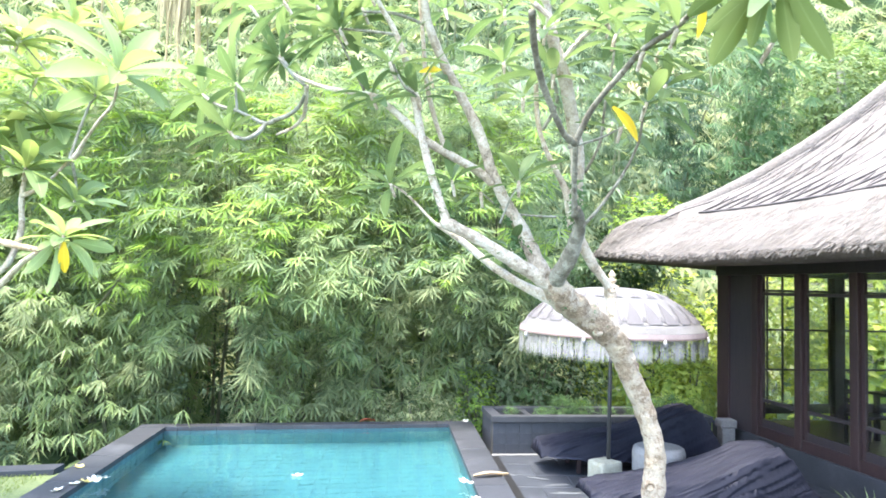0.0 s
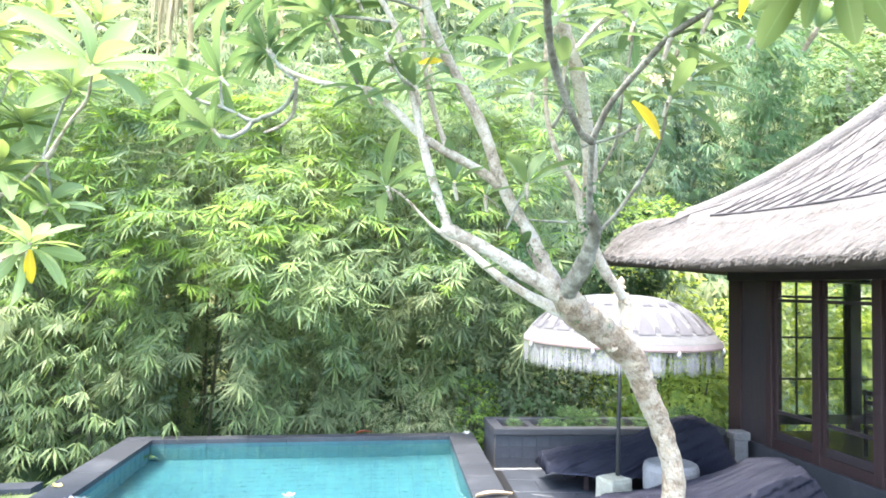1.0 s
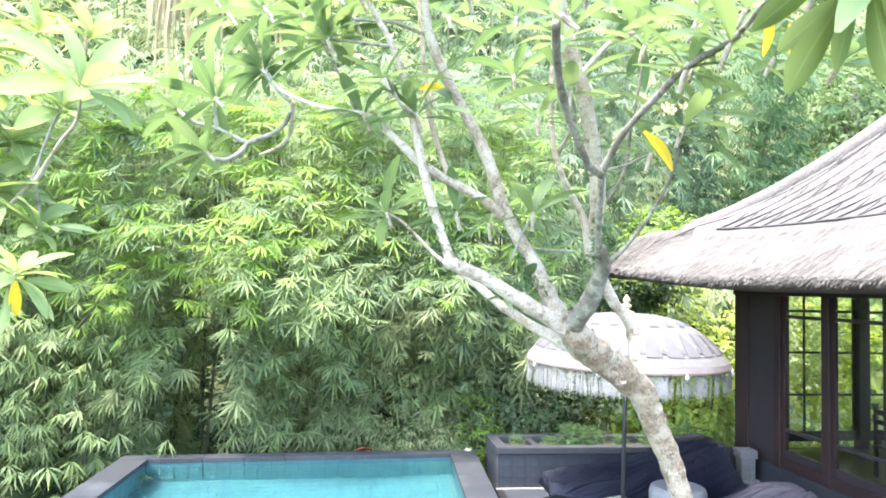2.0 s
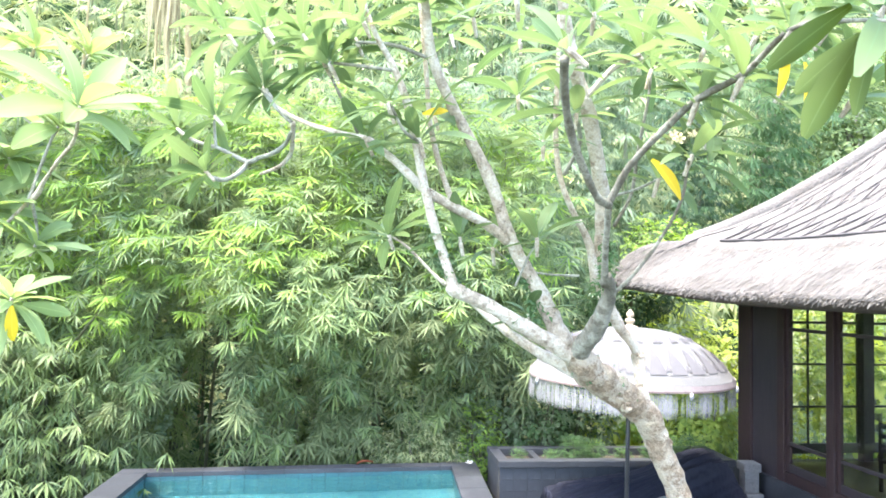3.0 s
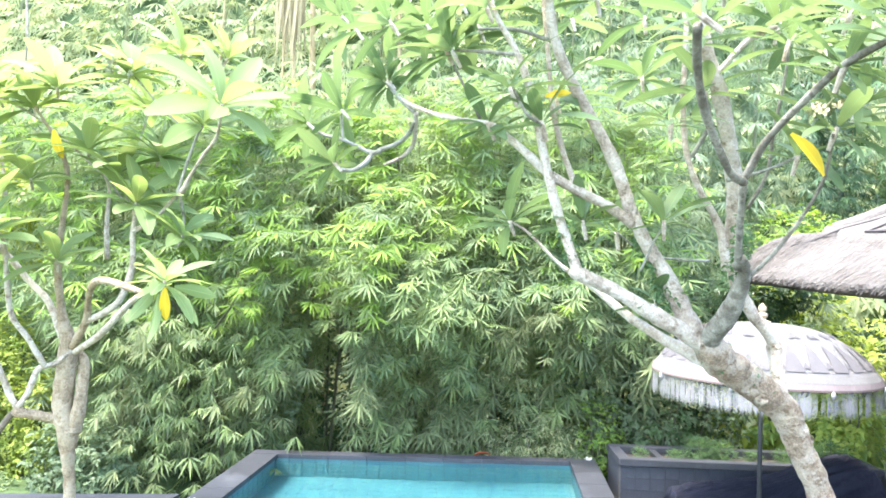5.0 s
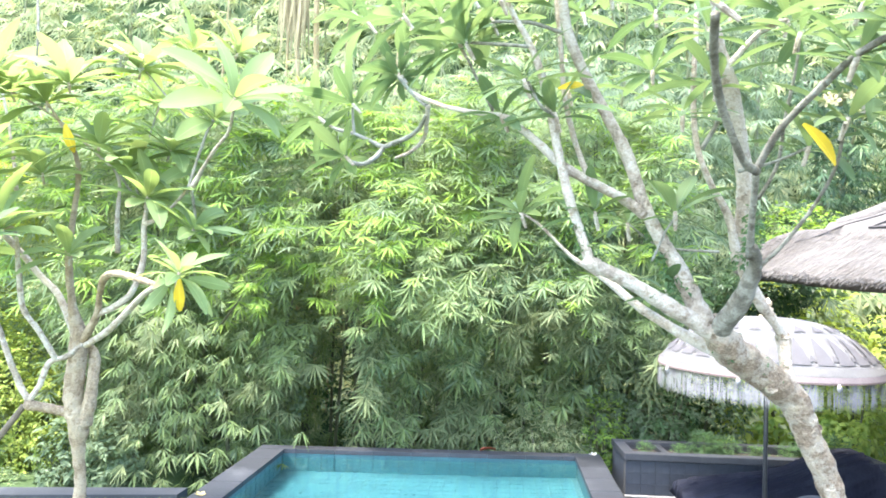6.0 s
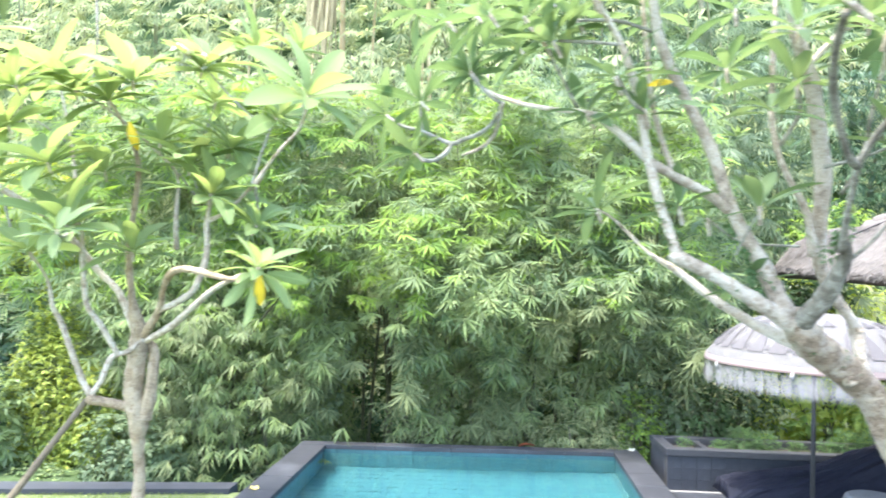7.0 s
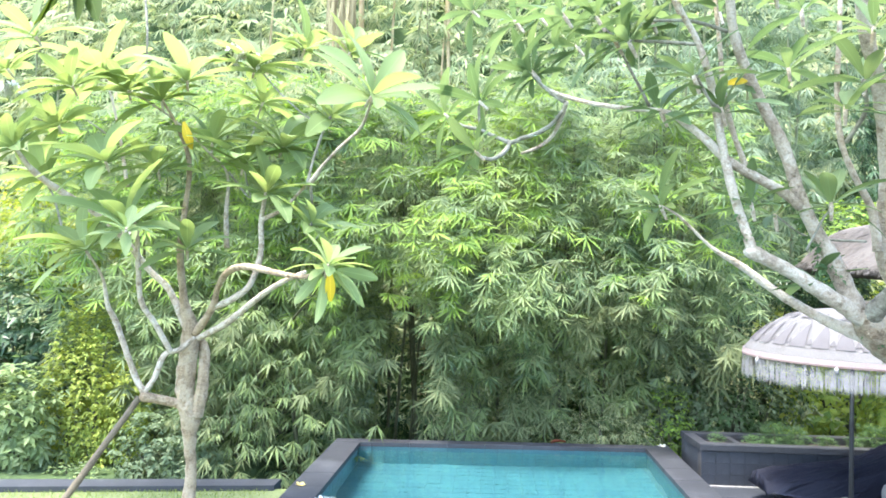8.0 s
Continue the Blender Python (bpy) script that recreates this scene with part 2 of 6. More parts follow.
TARP = surface("navy_tarpaulin", (0.02, 0.0215, 0.036), (0.031, 0.033, 0.052), 2.5, 70, 0.65, 0.35, 0.004, spec=0.25)
# Near-black for the shadow gap along the pool edge.
GAP_SHADOW = surface("gap_shadow_black", (0.004, 0.004, 0.005), (0.007, 0.007, 0.008), 9, 80, 0.6, 0.15)
METAL_DARK = surface("dark_metal", (0.03, 0.03, 0.032), (0.05, 0.05, 0.05), 9, 80, 0.4, 0.15)
GOLD = surface("gilt_wood", (0.3, 0.23, 0.15), (0.4, 0.32, 0.22), 9, 80, 0.45, 0.2)
FLOOR_WOOD = surface("floor_boards", (0.03, 0.02, 0.016), (0.05, 0.032, 0.025), 2, 40, 0.35, 0.2, stretch=(1, 8, 1))

glass = Mat("window_glass", (1, 1, 1), 0.02)
glass.p.inputs["Transmission Weight"].default_value = 1.0
glass.p.inputs["IOR"].default_value = 1.45
GLASS = glass.m
water = Mat("pool_water", (0.86, 0.98, 1.0), 0.0)
water.p.inputs["Transmission Weight"].default_value = 1.0
water.p.inputs["IOR"].default_value = 1.33
wv = water.place("Object", (1, 1, 1))
water.bump(water.noise(wv, 5.0, 3.0, 0.5), 0.1, 0.05)
WATER = water.m

# ---- mesh helpers ----


def to_mesh(bm, name, material, smooth=False):
    me = bpy.data.meshes.new(name)
    bm.normal_update()
    bm.to_mesh(me)
    bm.free()
    for m in material if isinstance(material, (list, tuple)) else [material]:
        me.materials.append(m)
    if smooth:
        me.polygons.foreach_set("use_smooth", [True] * len(me.polygons))
    return me


def part(name, bm, material, parent=None, label="", m=None, smooth=False):
    """One bmesh as one mesh object under a thing or a part."""
    ob = new(name, to_mesh(bm, name, material, smooth))
    if m is not None:
        ob.matrix_basis = m
    if parent is not None:
        ob.parent = parent
    if label:
        ob["label"] = label
    return ob


def thing(name, label, category, m=None, group="", kind=""):
    ob = new(name)
    if m is not None:
        ob.matrix_basis = m
    return tagged(ob, label, category, group, kind)


def box(bm, x0, x1, y0, y1, z0, z1, bevel=0.0):
    r = bmesh.ops.create_cube(bm, size=1.0, matrix=Matrix.Translation(((x0 + x1) / 2, (y0 + y1) / 2, (z0 + z1) / 2)) @ Matrix.Diagonal((x1 - x0, y1 - y0, z1 - z0, 1)))
    if bevel:
        es = list({e for v in r["verts"] for e in v.link_edges})
        bmesh.ops.bevel(bm, geom=es, offset=bevel, segments=2, affect="EDGES", profile=0.6)
    return bm


def boxed(x0, x1, y0, y1, z0, z1, bevel=0.0):
    return box(bmesh.new(), x0, x1, y0, y1, z0, z1, bevel)


def lathe(bm, profile, n=24, centre=(0, 0, 0), wobble=0.0):
    """Turn (radius, height) pairs about the upright axis."""
    rings = []
    for r, z in profile:
        ring = []
        for k in range(n):
            a = 2 * math.pi * k / n
            rr = r * (1 + wobble * noise.noise(Vector((math.cos(a) * 2, math.sin(a) * 2, z * 5))))
            ring.append(bm.verts.new((centre[0] + rr * math.cos(a), centre[1] + rr * math.sin(a), centre[2] + z)))
        rings.append(ring)
    for a, b in zip(rings, rings[1:]):
        for k in range(n):
            bm.faces.new((a[k], a[(k + 1) % n], b[(k + 1) % n], b[k]))
    for ring, flip in ((rings[0], True), (rings[-1], False)):
        bm.faces.new(ring[::-1] if flip else ring)
    return bm


def spline(points, steps):
    """A smooth line through points of any number of columns (Catmull-Rom)."""
    p = np.array(points, float)
    p = np.vstack([2 * p[0] - p[1], p, 2 * p[-1] - p[-2]])
    out = []
    for k in range(1, len(p) - 2):
        for s in range(steps):
            t = s / steps
            a, b, c, d = p[k - 1 : k + 3]
            out.append(0.5 * (2 * b + (c - a) * t + (2 * a - 5 * b + 4 * c - d) * t * t + (3 * b - a - 3 * c + d) * t**3))
    out.append(p[-2])
    return np.array(out)


def tube(bm, rows, sides=10, rough=0.0, knots=0.0, seed=0.0):
    """A tapered tube through rows of x, y, z, radius, with an uneven skin."""
    rows = np.asarray(rows)
    prev, ref = None, Vector((0.3, 1, 0.2)).normalized()
    for k, row in enumerate(rows):
        c, r = Vector(row[:3]), row[3]
        d = Vector(rows[min(k + 1, len(rows) - 1)][:3]) - Vector(rows[max(k - 1, 0)][:3])
        d.normalize()
        ref = (ref - d * ref.dot(d)).normalized()
        side = d.cross(ref)
        ring = []
        for s in range(sides):
            a = 2 * math.pi * s / sides
            n = ref * math.cos(a) + side * math.sin(a)
            q = c + n * r
            rr = r * (1 + rough * (noise.noise(q * 9 + Vector((seed, 0, 0))) + 0.5 * noise.noise(q * 26)) + knots * max(0.0, noise.noise(c * 5 + Vector((0, seed, 0)))))
            ring.append(bm.verts.new(c + n * rr))
        if prev:
            for s in range(sides):
                bm.faces.new((prev[s], prev[(s + 1) % sides], ring[(s + 1) % sides], ring[s]))
        else:
            bm.faces.new(ring[::-1])
        prev = ring
    bm.faces.new(prev)
    return bm


def mesh_arrays(name, verts, faces, material, smooth=False):
    me = bpy.data.meshes.new(name)
    v, f = np.asarray(verts, np.float32), np.asarray(faces, np.int32)
    me.vertices.add(len(v))
    me.vertices.foreach_set("co", v.ravel())
    n = f.shape[1]
    me.loops.add(f.size)
    me.loops.foreach_set("vertex_index", f.ravel())
    me.polygons.add(len(f))
    me.polygons.foreach_set("loop_start", np.arange(0, f.size, n, dtype=np.int32))
    me.update(calc_edges=True)
    me.materials.append(material)
    me.polygons.foreach_set("use_smooth", np.full(len(f), smooth, bool))
    return me


def unit(a):
    return a / np.maximum(np.linalg.norm(a, axis=-1, keepdims=True), 1e-9)


def blades(base, way, side, length, width, droop=0.0, fold=0.15, at=0.4):
    """Arrays of five-pointed folded leaves: verts and triangles."""
    n = len(base)
    L, W = length[:, None], width[:, None]
    nor = unit(np.cross(way, side))
    down = np.array([0, 0, -1.0])
    mid = base + way * L * at + down * droop * L * at * at
    verts = np.stack([base, mid + side * W / 2 + nor * W * fold, mid - side * W / 2 + nor * W * fold, mid + way * L * 0.05, base + way * L + down * droop * L], 1)
    k = (np.arange(n) * 5)[:, None, None]
    tri = np.array([[0, 3, 1], [0, 2, 3], [1, 3, 4], [3, 2, 4]])
    return verts.reshape(-1, 3), (k + tri).reshape(-1, 3)


def fans(rng, points, outward, leaves=(5, 10), length=(0.22, 0.4), width=0.13, spread=1.05, droop=(0.05, 0.35), fall=(0.6, 1.0)):
    """Fans of lance leaves: at each point several leaves that splay about the outward way."""
    count = rng.integers(leaves[0], leaves[1] + 1, len(points))
    idx = np.repeat(np.arange(len(points)), count)
    p, o = points[idx], unit(outward[idx])
    up = np.array([0, 0, 1.0])
    right = unit(np.cross(o, up) + 1e-6)
    top = np.cross(right, o)
    first = np.r_[0, np.cumsum(count)[:-1]]
    k = np.arange(len(idx)) - first[idx]
    ang = (k / np.maximum(count[idx] - 1, 1) - 0.5) * 2 * spread + rng.normal(0, 0.05, len(idx))
    lean = rng.normal(0, 0.08, len(idx))
    plane = rng.uniform(-0.5, 0.5, len(points))[idx]
    a, b = np.cos(ang)[:, None], np.sin(ang)[:, None]
    across = right * np.cos(plane)[:, None] + o * np.sin(plane)[:, None] * 0.6
    pitch = rng.uniform(*fall, len(points))[idx][:, None]
    hang = -top * np.sin(pitch) + o * np.cos(pitch)
    way = unit(hang * a + across * b + o * lean[:, None])
    side = unit(np.cross(way, np.cross(hang, across) + rng.normal(0, 0.25, p.shape)))
    ln = rng.uniform(*length, len(points))[idx] * rng.uniform(0.85, 1.08, len(idx)) * (0.75 + 0.25 * np.cos(ang))
    return blades(p + rng.normal(0, 0.012, p.shape), way, side, ln, ln * width * rng.uniform(0.8, 1.25, len(idx)), rng.uniform(*droop, (len(idx), 1)))


def stuff(name, chunks, material, label, category, parent=None):
    """Many leaves joined in one object."""
    vs, fs, at = [], [], 0
    for v, f in chunks:
        vs.append(v), fs.append(f + at)
        at += len(v)
    ob = new(name, mesh_arrays(name, np.concatenate(vs), np.concatenate(fs), material))
    if parent is not None:
        ob.parent = parent
        ob["kind"] = "stuff"
        if label:
            ob["label"] = label
        return ob
    return tagged(ob, label, category, kind="stuff")


def blob_points(rng, n, centre, radius, shell=0.55):
    """Points in the outer shell of an uneven ellipsoid, and the way out."""
    d = unit(rng.normal(0, 1, (n, 3)))
    bump = np.array([noise.noise(Vector(q) * 2.2 + Vector(centre)) for q in d])
    r = (shell + (1 - shell) * rng.random(n) ** 0.6) * (1 + 0.35 * bump)
    return np.array(centre) + d * r[:, None] * np.array(radius), d

# ---- ground and pool ----
DECK = -0.25
RIM = 0.08


def site(u, v, z):
    """A place in the pool's own frame: u along the far edge, v along the side towards the near end."""
    u -= 0.02 * v * (1 + u / 5.45)
    return (0.61 + 0.986 * u + 0.0785 * v, 12.12 + 0.165 * u - 0.997 * v, z)


def site_box(bm, u0, u1, v0, v1, z0, z1, bevel=0.0):
    old = set(bm.verts)
    box(bm, u0, u1, -v1, -v0, z0, z1, bevel)
    for vert in bm.verts:
        if vert not in old:
            vert.co = site(vert.co.x, -vert.co.y, vert.co.z)
    return bm


def smooth_step(a, b, x):
    t = np.clip((x - a) / (b - a), 0, 1)
    return t * t * (3 - 2 * t)


def ground_height(x, y):
    z = -0.5 + 0 * x
    z = z - 1.6 * smooth_step(-6.2, -5.6, x) * smooth_step(1.9, 1.3, x) * smooth_step(0.5, 1.0, y) * smooth_step(13.4, 12.8, y)
    z = z - 2.5 * smooth_step(12.6, 15, y - 0.1 * x) * smooth_step(7.5, 4.0, x)
    z = z + 24.0 * smooth_step(16, 36, y) + 14.0 * smooth_step(34, 90, y)
    z = z + 3.0 * smooth_step(9, 22, -x) * smooth_step(6, 12, y)
    return z


xs = np.concatenate([np.linspace(-2500, -60, 14)[:-1], np.linspace(-60, -14, 24)[:-1], np.linspace(-14, 14, 71)[:-1], np.linspace(14, 60, 24)[:-1], np.linspace(60, 2500, 14)])
ys = np.concatenate([np.linspace(-2500, -30, 14)[:-1], np.linspace(-30, 30, 121)[:-1], np.linspace(30, 110, 30)[:-1], np.linspace(110, 2500, 14)])
gx, gy = np.meshgrid(xs, ys)
gz = ground_height(gx, gy)
gz = gz + np.where(gy > 13.5, 0.25 * np.sin(gx * 1.3 + 0.4 * gy) * np.sin(gy * 0.9), 0)
nx, ny = len(xs), len(ys)
ii = (np.arange(ny - 1)[:, None] * nx + np.arange(nx - 1)[None]).ravel()
ground = new("ground", mesh_arrays("ground", np.stack([gx, gy, gz], -1).reshape(-1, 3), np.stack([ii, ii + 1, ii + 1 + nx, ii + nx], 1), HILL, True))
tagged(ground, "dark overgrown soil falling to a ravine and rising behind", "ground", kind="structure")

POOL_W, POOL_L, EDGE = 5.45, 9.2, 0.42
pool = thing("swimming_pool", "rectangular pool lined with green stone tiles, dark stone edge", "pool", kind="structure")
bm = bmesh.new()
site_box(bm, -POOL_W, 0, 0, POOL_L, -1.2, -0.96)
site_box(bm, -POOL_W, -POOL_W + 0.38, 0, POOL_L, -0.96, RIM - 0.07)
site_box(bm, -0.38, 0, 0, POOL_L, -0.96, RIM - 0.07)
site_box(bm, -POOL_W + 0.38, -0.38, 0, 0.22, -0.96, RIM - 0.07)
site_box(bm, -POOL_W + 0.38, -0.38, POOL_L - 0.38, POOL_L, -0.96, RIM - 0.07)
part("basin", bm, POOL_JOINT, pool, "dark stone shell of the pool")
bm = bmesh.new()
f = bm.faces.new([bm.verts.new(site(u, v, 0.015)) for u, v in ((-POOL_W + 0.36, POOL_L - 0.36), (-0.36, POOL_L - 0.36), (-0.36, 0.2), (-POOL_W + 0.36, 0.2))])
water_ob = part("water", bm, WATER, pool, "clear turquoise water with small ripples")
water_ob.visible_shadow = False


# ---- pavilion frame ----
HOUSE = pose(3.0, 13.3, 0, 0, 0, 8)
house = thing("pavilion", "timber and glass pavilion with a thick thatched hip roof", "house", HOUSE)
INSET, NORTH, FLOOR = 1.84, -1.41, 0.14
FAR_A, FAR_N = 6.4, -8.6


def house_part(name, bm, material, label="", parent=None):
    ob = part(name, bm, material, parent or house, label)
    return ob


def post(a, n, w=0.16, d=0.16, top=3.0, material=WOOD_RED):
    return house_part("post", boxed(a - w / 2, a + w / 2, n - d / 2, n + d / 2, FLOOR, top, 0.012), material)


house_part("plinth", boxed(INSET - 0.02, FAR_A + 0.2, FAR_N - 0.2, NORTH + 0.2, DECK - 0.3, FLOOR, 0.02), STONE_DARK, "dark stone plinth")
house_part("floor_boards", boxed(INSET + 0.1, FAR_A - 0.1, FAR_N + 0.1, NORTH - 0.1, FLOOR + 0.002, FLOOR + 0.03), FLOOR_WOOD)
# corner: two posts with a solid panel between
post(INSET + 0.1, NORTH - 0.1, 0.2, 0.36)
house_part("wall_panel", boxed(INSET + 0.04, INSET + 0.12, NORTH - 0.95, NORTH - 0.28, FLOOR, 2.95), WOOD_DARK, "dark timber panel")
post(INSET + 0.08, NORTH - 1.03, 0.16, 0.16)
west_posts = [NORTH - 1.03, NORTH - 2.1, NORTH - 3.23, NORTH - 4.36, NORTH - 5.5, NORTH - 6.6]
for n in west_posts[1:]:
    post(INSET + 0.08, n, 0.15, 0.15)
house_part("head_beam", boxed(INSET - 0.02, INSET + 0.18, FAR_N, NORTH + 0.1, 2.74, 3.05, 0.01), WOOD_DARK)
house_part("head_beam", boxed(INSET + 0.19, FAR_A, NORTH - 0.18, NORTH + 0.02, 2.74, 3.05, 0.01), WOOD_DARK)
house_part("sill_beam", boxed(INSET + 0.02, INSET + 0.14, FAR_N, NORTH - 1.1, FLOOR, FLOOR + 0.16, 0.01), WOOD_RED)


def glazed(p0, p1, along, fixed, uprights, rails, low_panel=False, name="window"):
    """A framed glazed leaf between p0 and p1 on one axis, with uprights and rails."""
    def slab(a0, a1, z0, z1, depth=0.05):
        if along == "n":
            return boxed(fixed - depth / 2, fixed + depth / 2, a0, a1, z0, z1, 0.004)
        return boxed(a0, a1, fixed - depth / 2, fixed + depth / 2, z0, z1, 0.004)

    z0, z1 = FLOOR + 0.16, 2.74
    win = house_part(name, slab(p0, p0 + 0.06, z0, z1), WOOD_RED, "dark red timber window")
    part("stile", slab(p1 - 0.06, p1, z0, z1), WOOD_RED, win)
    for z, h in rails:
        part("rail", slab(p0 + 0.06, p1 - 0.06, z - h / 2, z + h / 2, 0.045), WOOD_DARK, win)
    if low_panel:
        part("panel", slab(p0 + 0.06, p1 - 0.06, z0, 0.42, 0.03), WOOD_DARK, win, "solid lower panel")
    for u in uprights:
        part("glazing_bar", slab(u - 0.014, u + 0.014, z0, z1, 0.035), WOOD_DARK, win)
    pane = part("pane", slab(p0 + 0.05, p1 - 0.05, z0 + 0.02, z1 - 0.01, 0.006), GLASS, win, "clear glass pane")
    pane.visible_shadow = False
    return win


for n0, n1 in zip(west_posts, west_posts[1:]):
    glazed(n1 + 0.08, n0 - 0.08, "n", INSET + 0.08, [], [(2.43, 0.05), (0.72, 0.05), (FLOOR + 0.22, 0.12)])
north_posts = [INSET + 0.1, 4.1, FAR_A - 0.1]
for a in north_posts[1:]:
    post(a, NORTH - 0.08, 0.18, 0.15)
for a0, a1, bars in ((INSET + 0.75, 4.0, [2.72, 3.02]), (4.2, FAR_A - 0.2, [4.55, 5.9])):
    glazed(a0, a1, "a", NORTH - 0.08, bars, [(2.49, 0.045), (1.79, 0.035), (1.08, 0.035), (0.44, 0.06)], True)
house_part("wall_panel", boxed(INSET + 0.2, INSET + 0.75, NORTH - 0.12, NORTH - 0.04, FLOOR, 2.74), WOOD_DARK)
east_posts = [NORTH - 0.1, NORTH - 1.6, NORTH - 3.1, NORTH - 4.6, NORTH - 6.0]
for n in east_posts[1:]:
    post(FAR_A - 0.08, n, 0.15, 0.15)
for n0, n1 in zip(east_posts, east_posts[1:]):
    glazed(n1 + 0.08, n0 - 0.08, "n", FAR_A - 0.08, [(n0 + n1) / 2], [(2.49, 0.045), (0.72, 0.05)], True)
house_part("rear_wall", boxed(INSET, FAR_A, FAR_N - 0.15, FAR_N, FLOOR, 3.0), WOOD_DARK, "dark timber rear wall")
house_part("ceiling_boards", boxed(INSET + 0.19, FAR_A - 0.02, FAR_N, NORTH - 0.2, 2.98, 3.02), WOOD_DARK)

# ---- thatched roof ----
ROOF_W, ROOF_L = 8.2, 11.5


def eave_height(along):
    return 2.91 + 0.19 * math.exp(-((along / 2.6) ** 2))


def roof_height(s, along):
    """The top of the thatch at a distance s in from the eave, on a face at that far along it."""
    base = eave_height(along)
    rise = 0.7 * (s / 1.05) ** 0.82 if s < 1.05 else 0.7 + 0.5 * (s - 1.05) + 0.133 * (s - 1.05) ** 2
    hip = float(np.interp(s, (0.0, 0.12, 0.3, 0.5, 0.8, 1.2, 1.5), (0.0, 0.1, 0.26, 0.3, 0.22, 0.06, 0.0)))
    return base + rise * (0.94 if s < 1.05 else 1.0) + hip * math.exp(-(((along - s) / 0.45) ** 2))


def face_point(side, along, s):
    """Local roof points: side w runs south from the corner, side n runs east, e and s close the far sides."""
    length = {"w": ROOF_L, "e": ROOF_L, "n": ROOF_W, "s": ROOF_W}[side]
    z = roof_height(s, min(along, length - along))
    return {"w": (s, -along, z), "e": (ROOF_W - s, -along, z), "n": (along, -s, z), "s": (along, -ROOF_L + s, z)}[side]


roof = None
for side, length in (("w", ROOF_L), ("n", ROOF_W), ("e", ROOF_L), ("s", ROOF_W)):
    bm = bmesh.new()
    rows_s = [0, 0.06, 0.15, 0.3, 0.45, 0.6, 0.8, 1.0, 1.05, 1.4, 2.0, 2.6, 3.2, 3.7, 4.1]
    nu = 48
    grid = []
    for s in rows_s:
        line = []
        for k in range(nu + 1):
            al = s + (length - 2 * s) * (k / nu) ** 1.6
            p = Vector(face_point(side, al, s))
            p.z += 0.025 * noise.noise(p * 2.5) + (0.05 if s > 1.02 else 0.0)
            line.append(bm.verts.new(p))
        grid.append(line)
    lip = []
    for k in range(nu + 1):
        al = 0.1 + (length - 0.2) * (k / nu) ** 1.6
        p = Vector(face_point(side, al, 0.1))
        lip.append(bm.verts.new((p.x, p.y, eave_height(min(al, length - al)) - 0.1 + 0.03 * noise.noise(p * 4))))
    inner = []
    for k in range(nu + 1):
        al = 0.3 + (length - 0.6) * (k / nu) ** 1.6
        p = Vector(face_point(side, al, 0.3))
        inner.append(bm.verts.new((p.x, p.y, eave_height(min(al, length - al)) - 0.13)))
    deep = []
    for k in range(nu + 1):
        al = 2.0 + (length - 4.0) * (k / nu) ** 1.6
        p = Vector(face_point(side, al, 2.0))
        deep.append(bm.verts.new((p.x, p.y, 3.35)))
    for lower, upper in list(zip([lip] + grid, grid)) + [(inner, lip), (deep, inner)]:
        for k in range(nu):
            q = (lower[k], lower[k + 1], upper[k + 1], upper[k])
            bm.faces.new(q if side in "es" else q[::-1])
    bmesh.ops.recalc_face_normals(bm, faces=bm.faces)
    # Lip and underside faces get darker thatch: eave shade put into the colour.
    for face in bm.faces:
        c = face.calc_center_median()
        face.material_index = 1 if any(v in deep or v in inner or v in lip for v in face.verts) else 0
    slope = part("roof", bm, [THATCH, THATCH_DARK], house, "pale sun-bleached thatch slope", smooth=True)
    if side == "w":
        roof = slope

# hip cap: a thick roll of thatch from the tier up the corner
cap_rows = []
for q in (1.12, 1.2, 1.5, 1.9, 2.4, 2.9, 3.4, 4.0):
    x, y, z = face_point("w", q, q)
    lift = -0.05 if q < 1.3 else 0.0
    cap_rows.append((x, y, z + lift, 0.12 if q < 1.15 else 0.16))
part("hip_cap", tube(bmesh.new(), spline(cap_rows, 2), 14, 0.06), THATCH, house, "thick thatch roll along the hip", smooth=True)


def seam(points):
    part("thatch_seam", tube(bmesh.new(), spline(points, 3), 5, 0.3), TWINE, roof)


def on_west(along, s, lift=0.0):
    x, y, z = face_point("w", along, s)
    return (x, y, z + 0.05 * (s > 1.02) + lift)


seam([(*on_west(q + 0.4, q, 0.012), 0.016) for q in (0.55, 0.8, 1.1, 1.5, 2.0, 2.6, 3.3, 3.8)])
seam([(*on_west(2.1 + k * 0.6, 1.06, 0.01), 0.02) for k in range(12)])
for k in range(17):
    a0 = 2.15 + 0.36 * k
    rise = min(2.7, 8.5 - a0)
    seam([(*on_west(a0 + t * rise * 0.6, 1.08 + t * rise, 0.012), 0.014 * (1 - 0.4 * t)) for t in (0, 0.25, 0.5, 0.75, 1)])
    for q in range(4):
        t0 = 0.05 + 0.62 * q + random.uniform(-0.1, 0.1)
        if t0 + 0.4 < rise:
            seam([(*on_west(a0 + 0.6 * t0 - dt * 0.12, 1.08 + t0 + dt * 0.75, 0.012), 0.011) for dt in (0, 0.25, 0.5)])

# loose straw on the slope and the shaggy eave
straw_rng = np.random.default_rng(3)


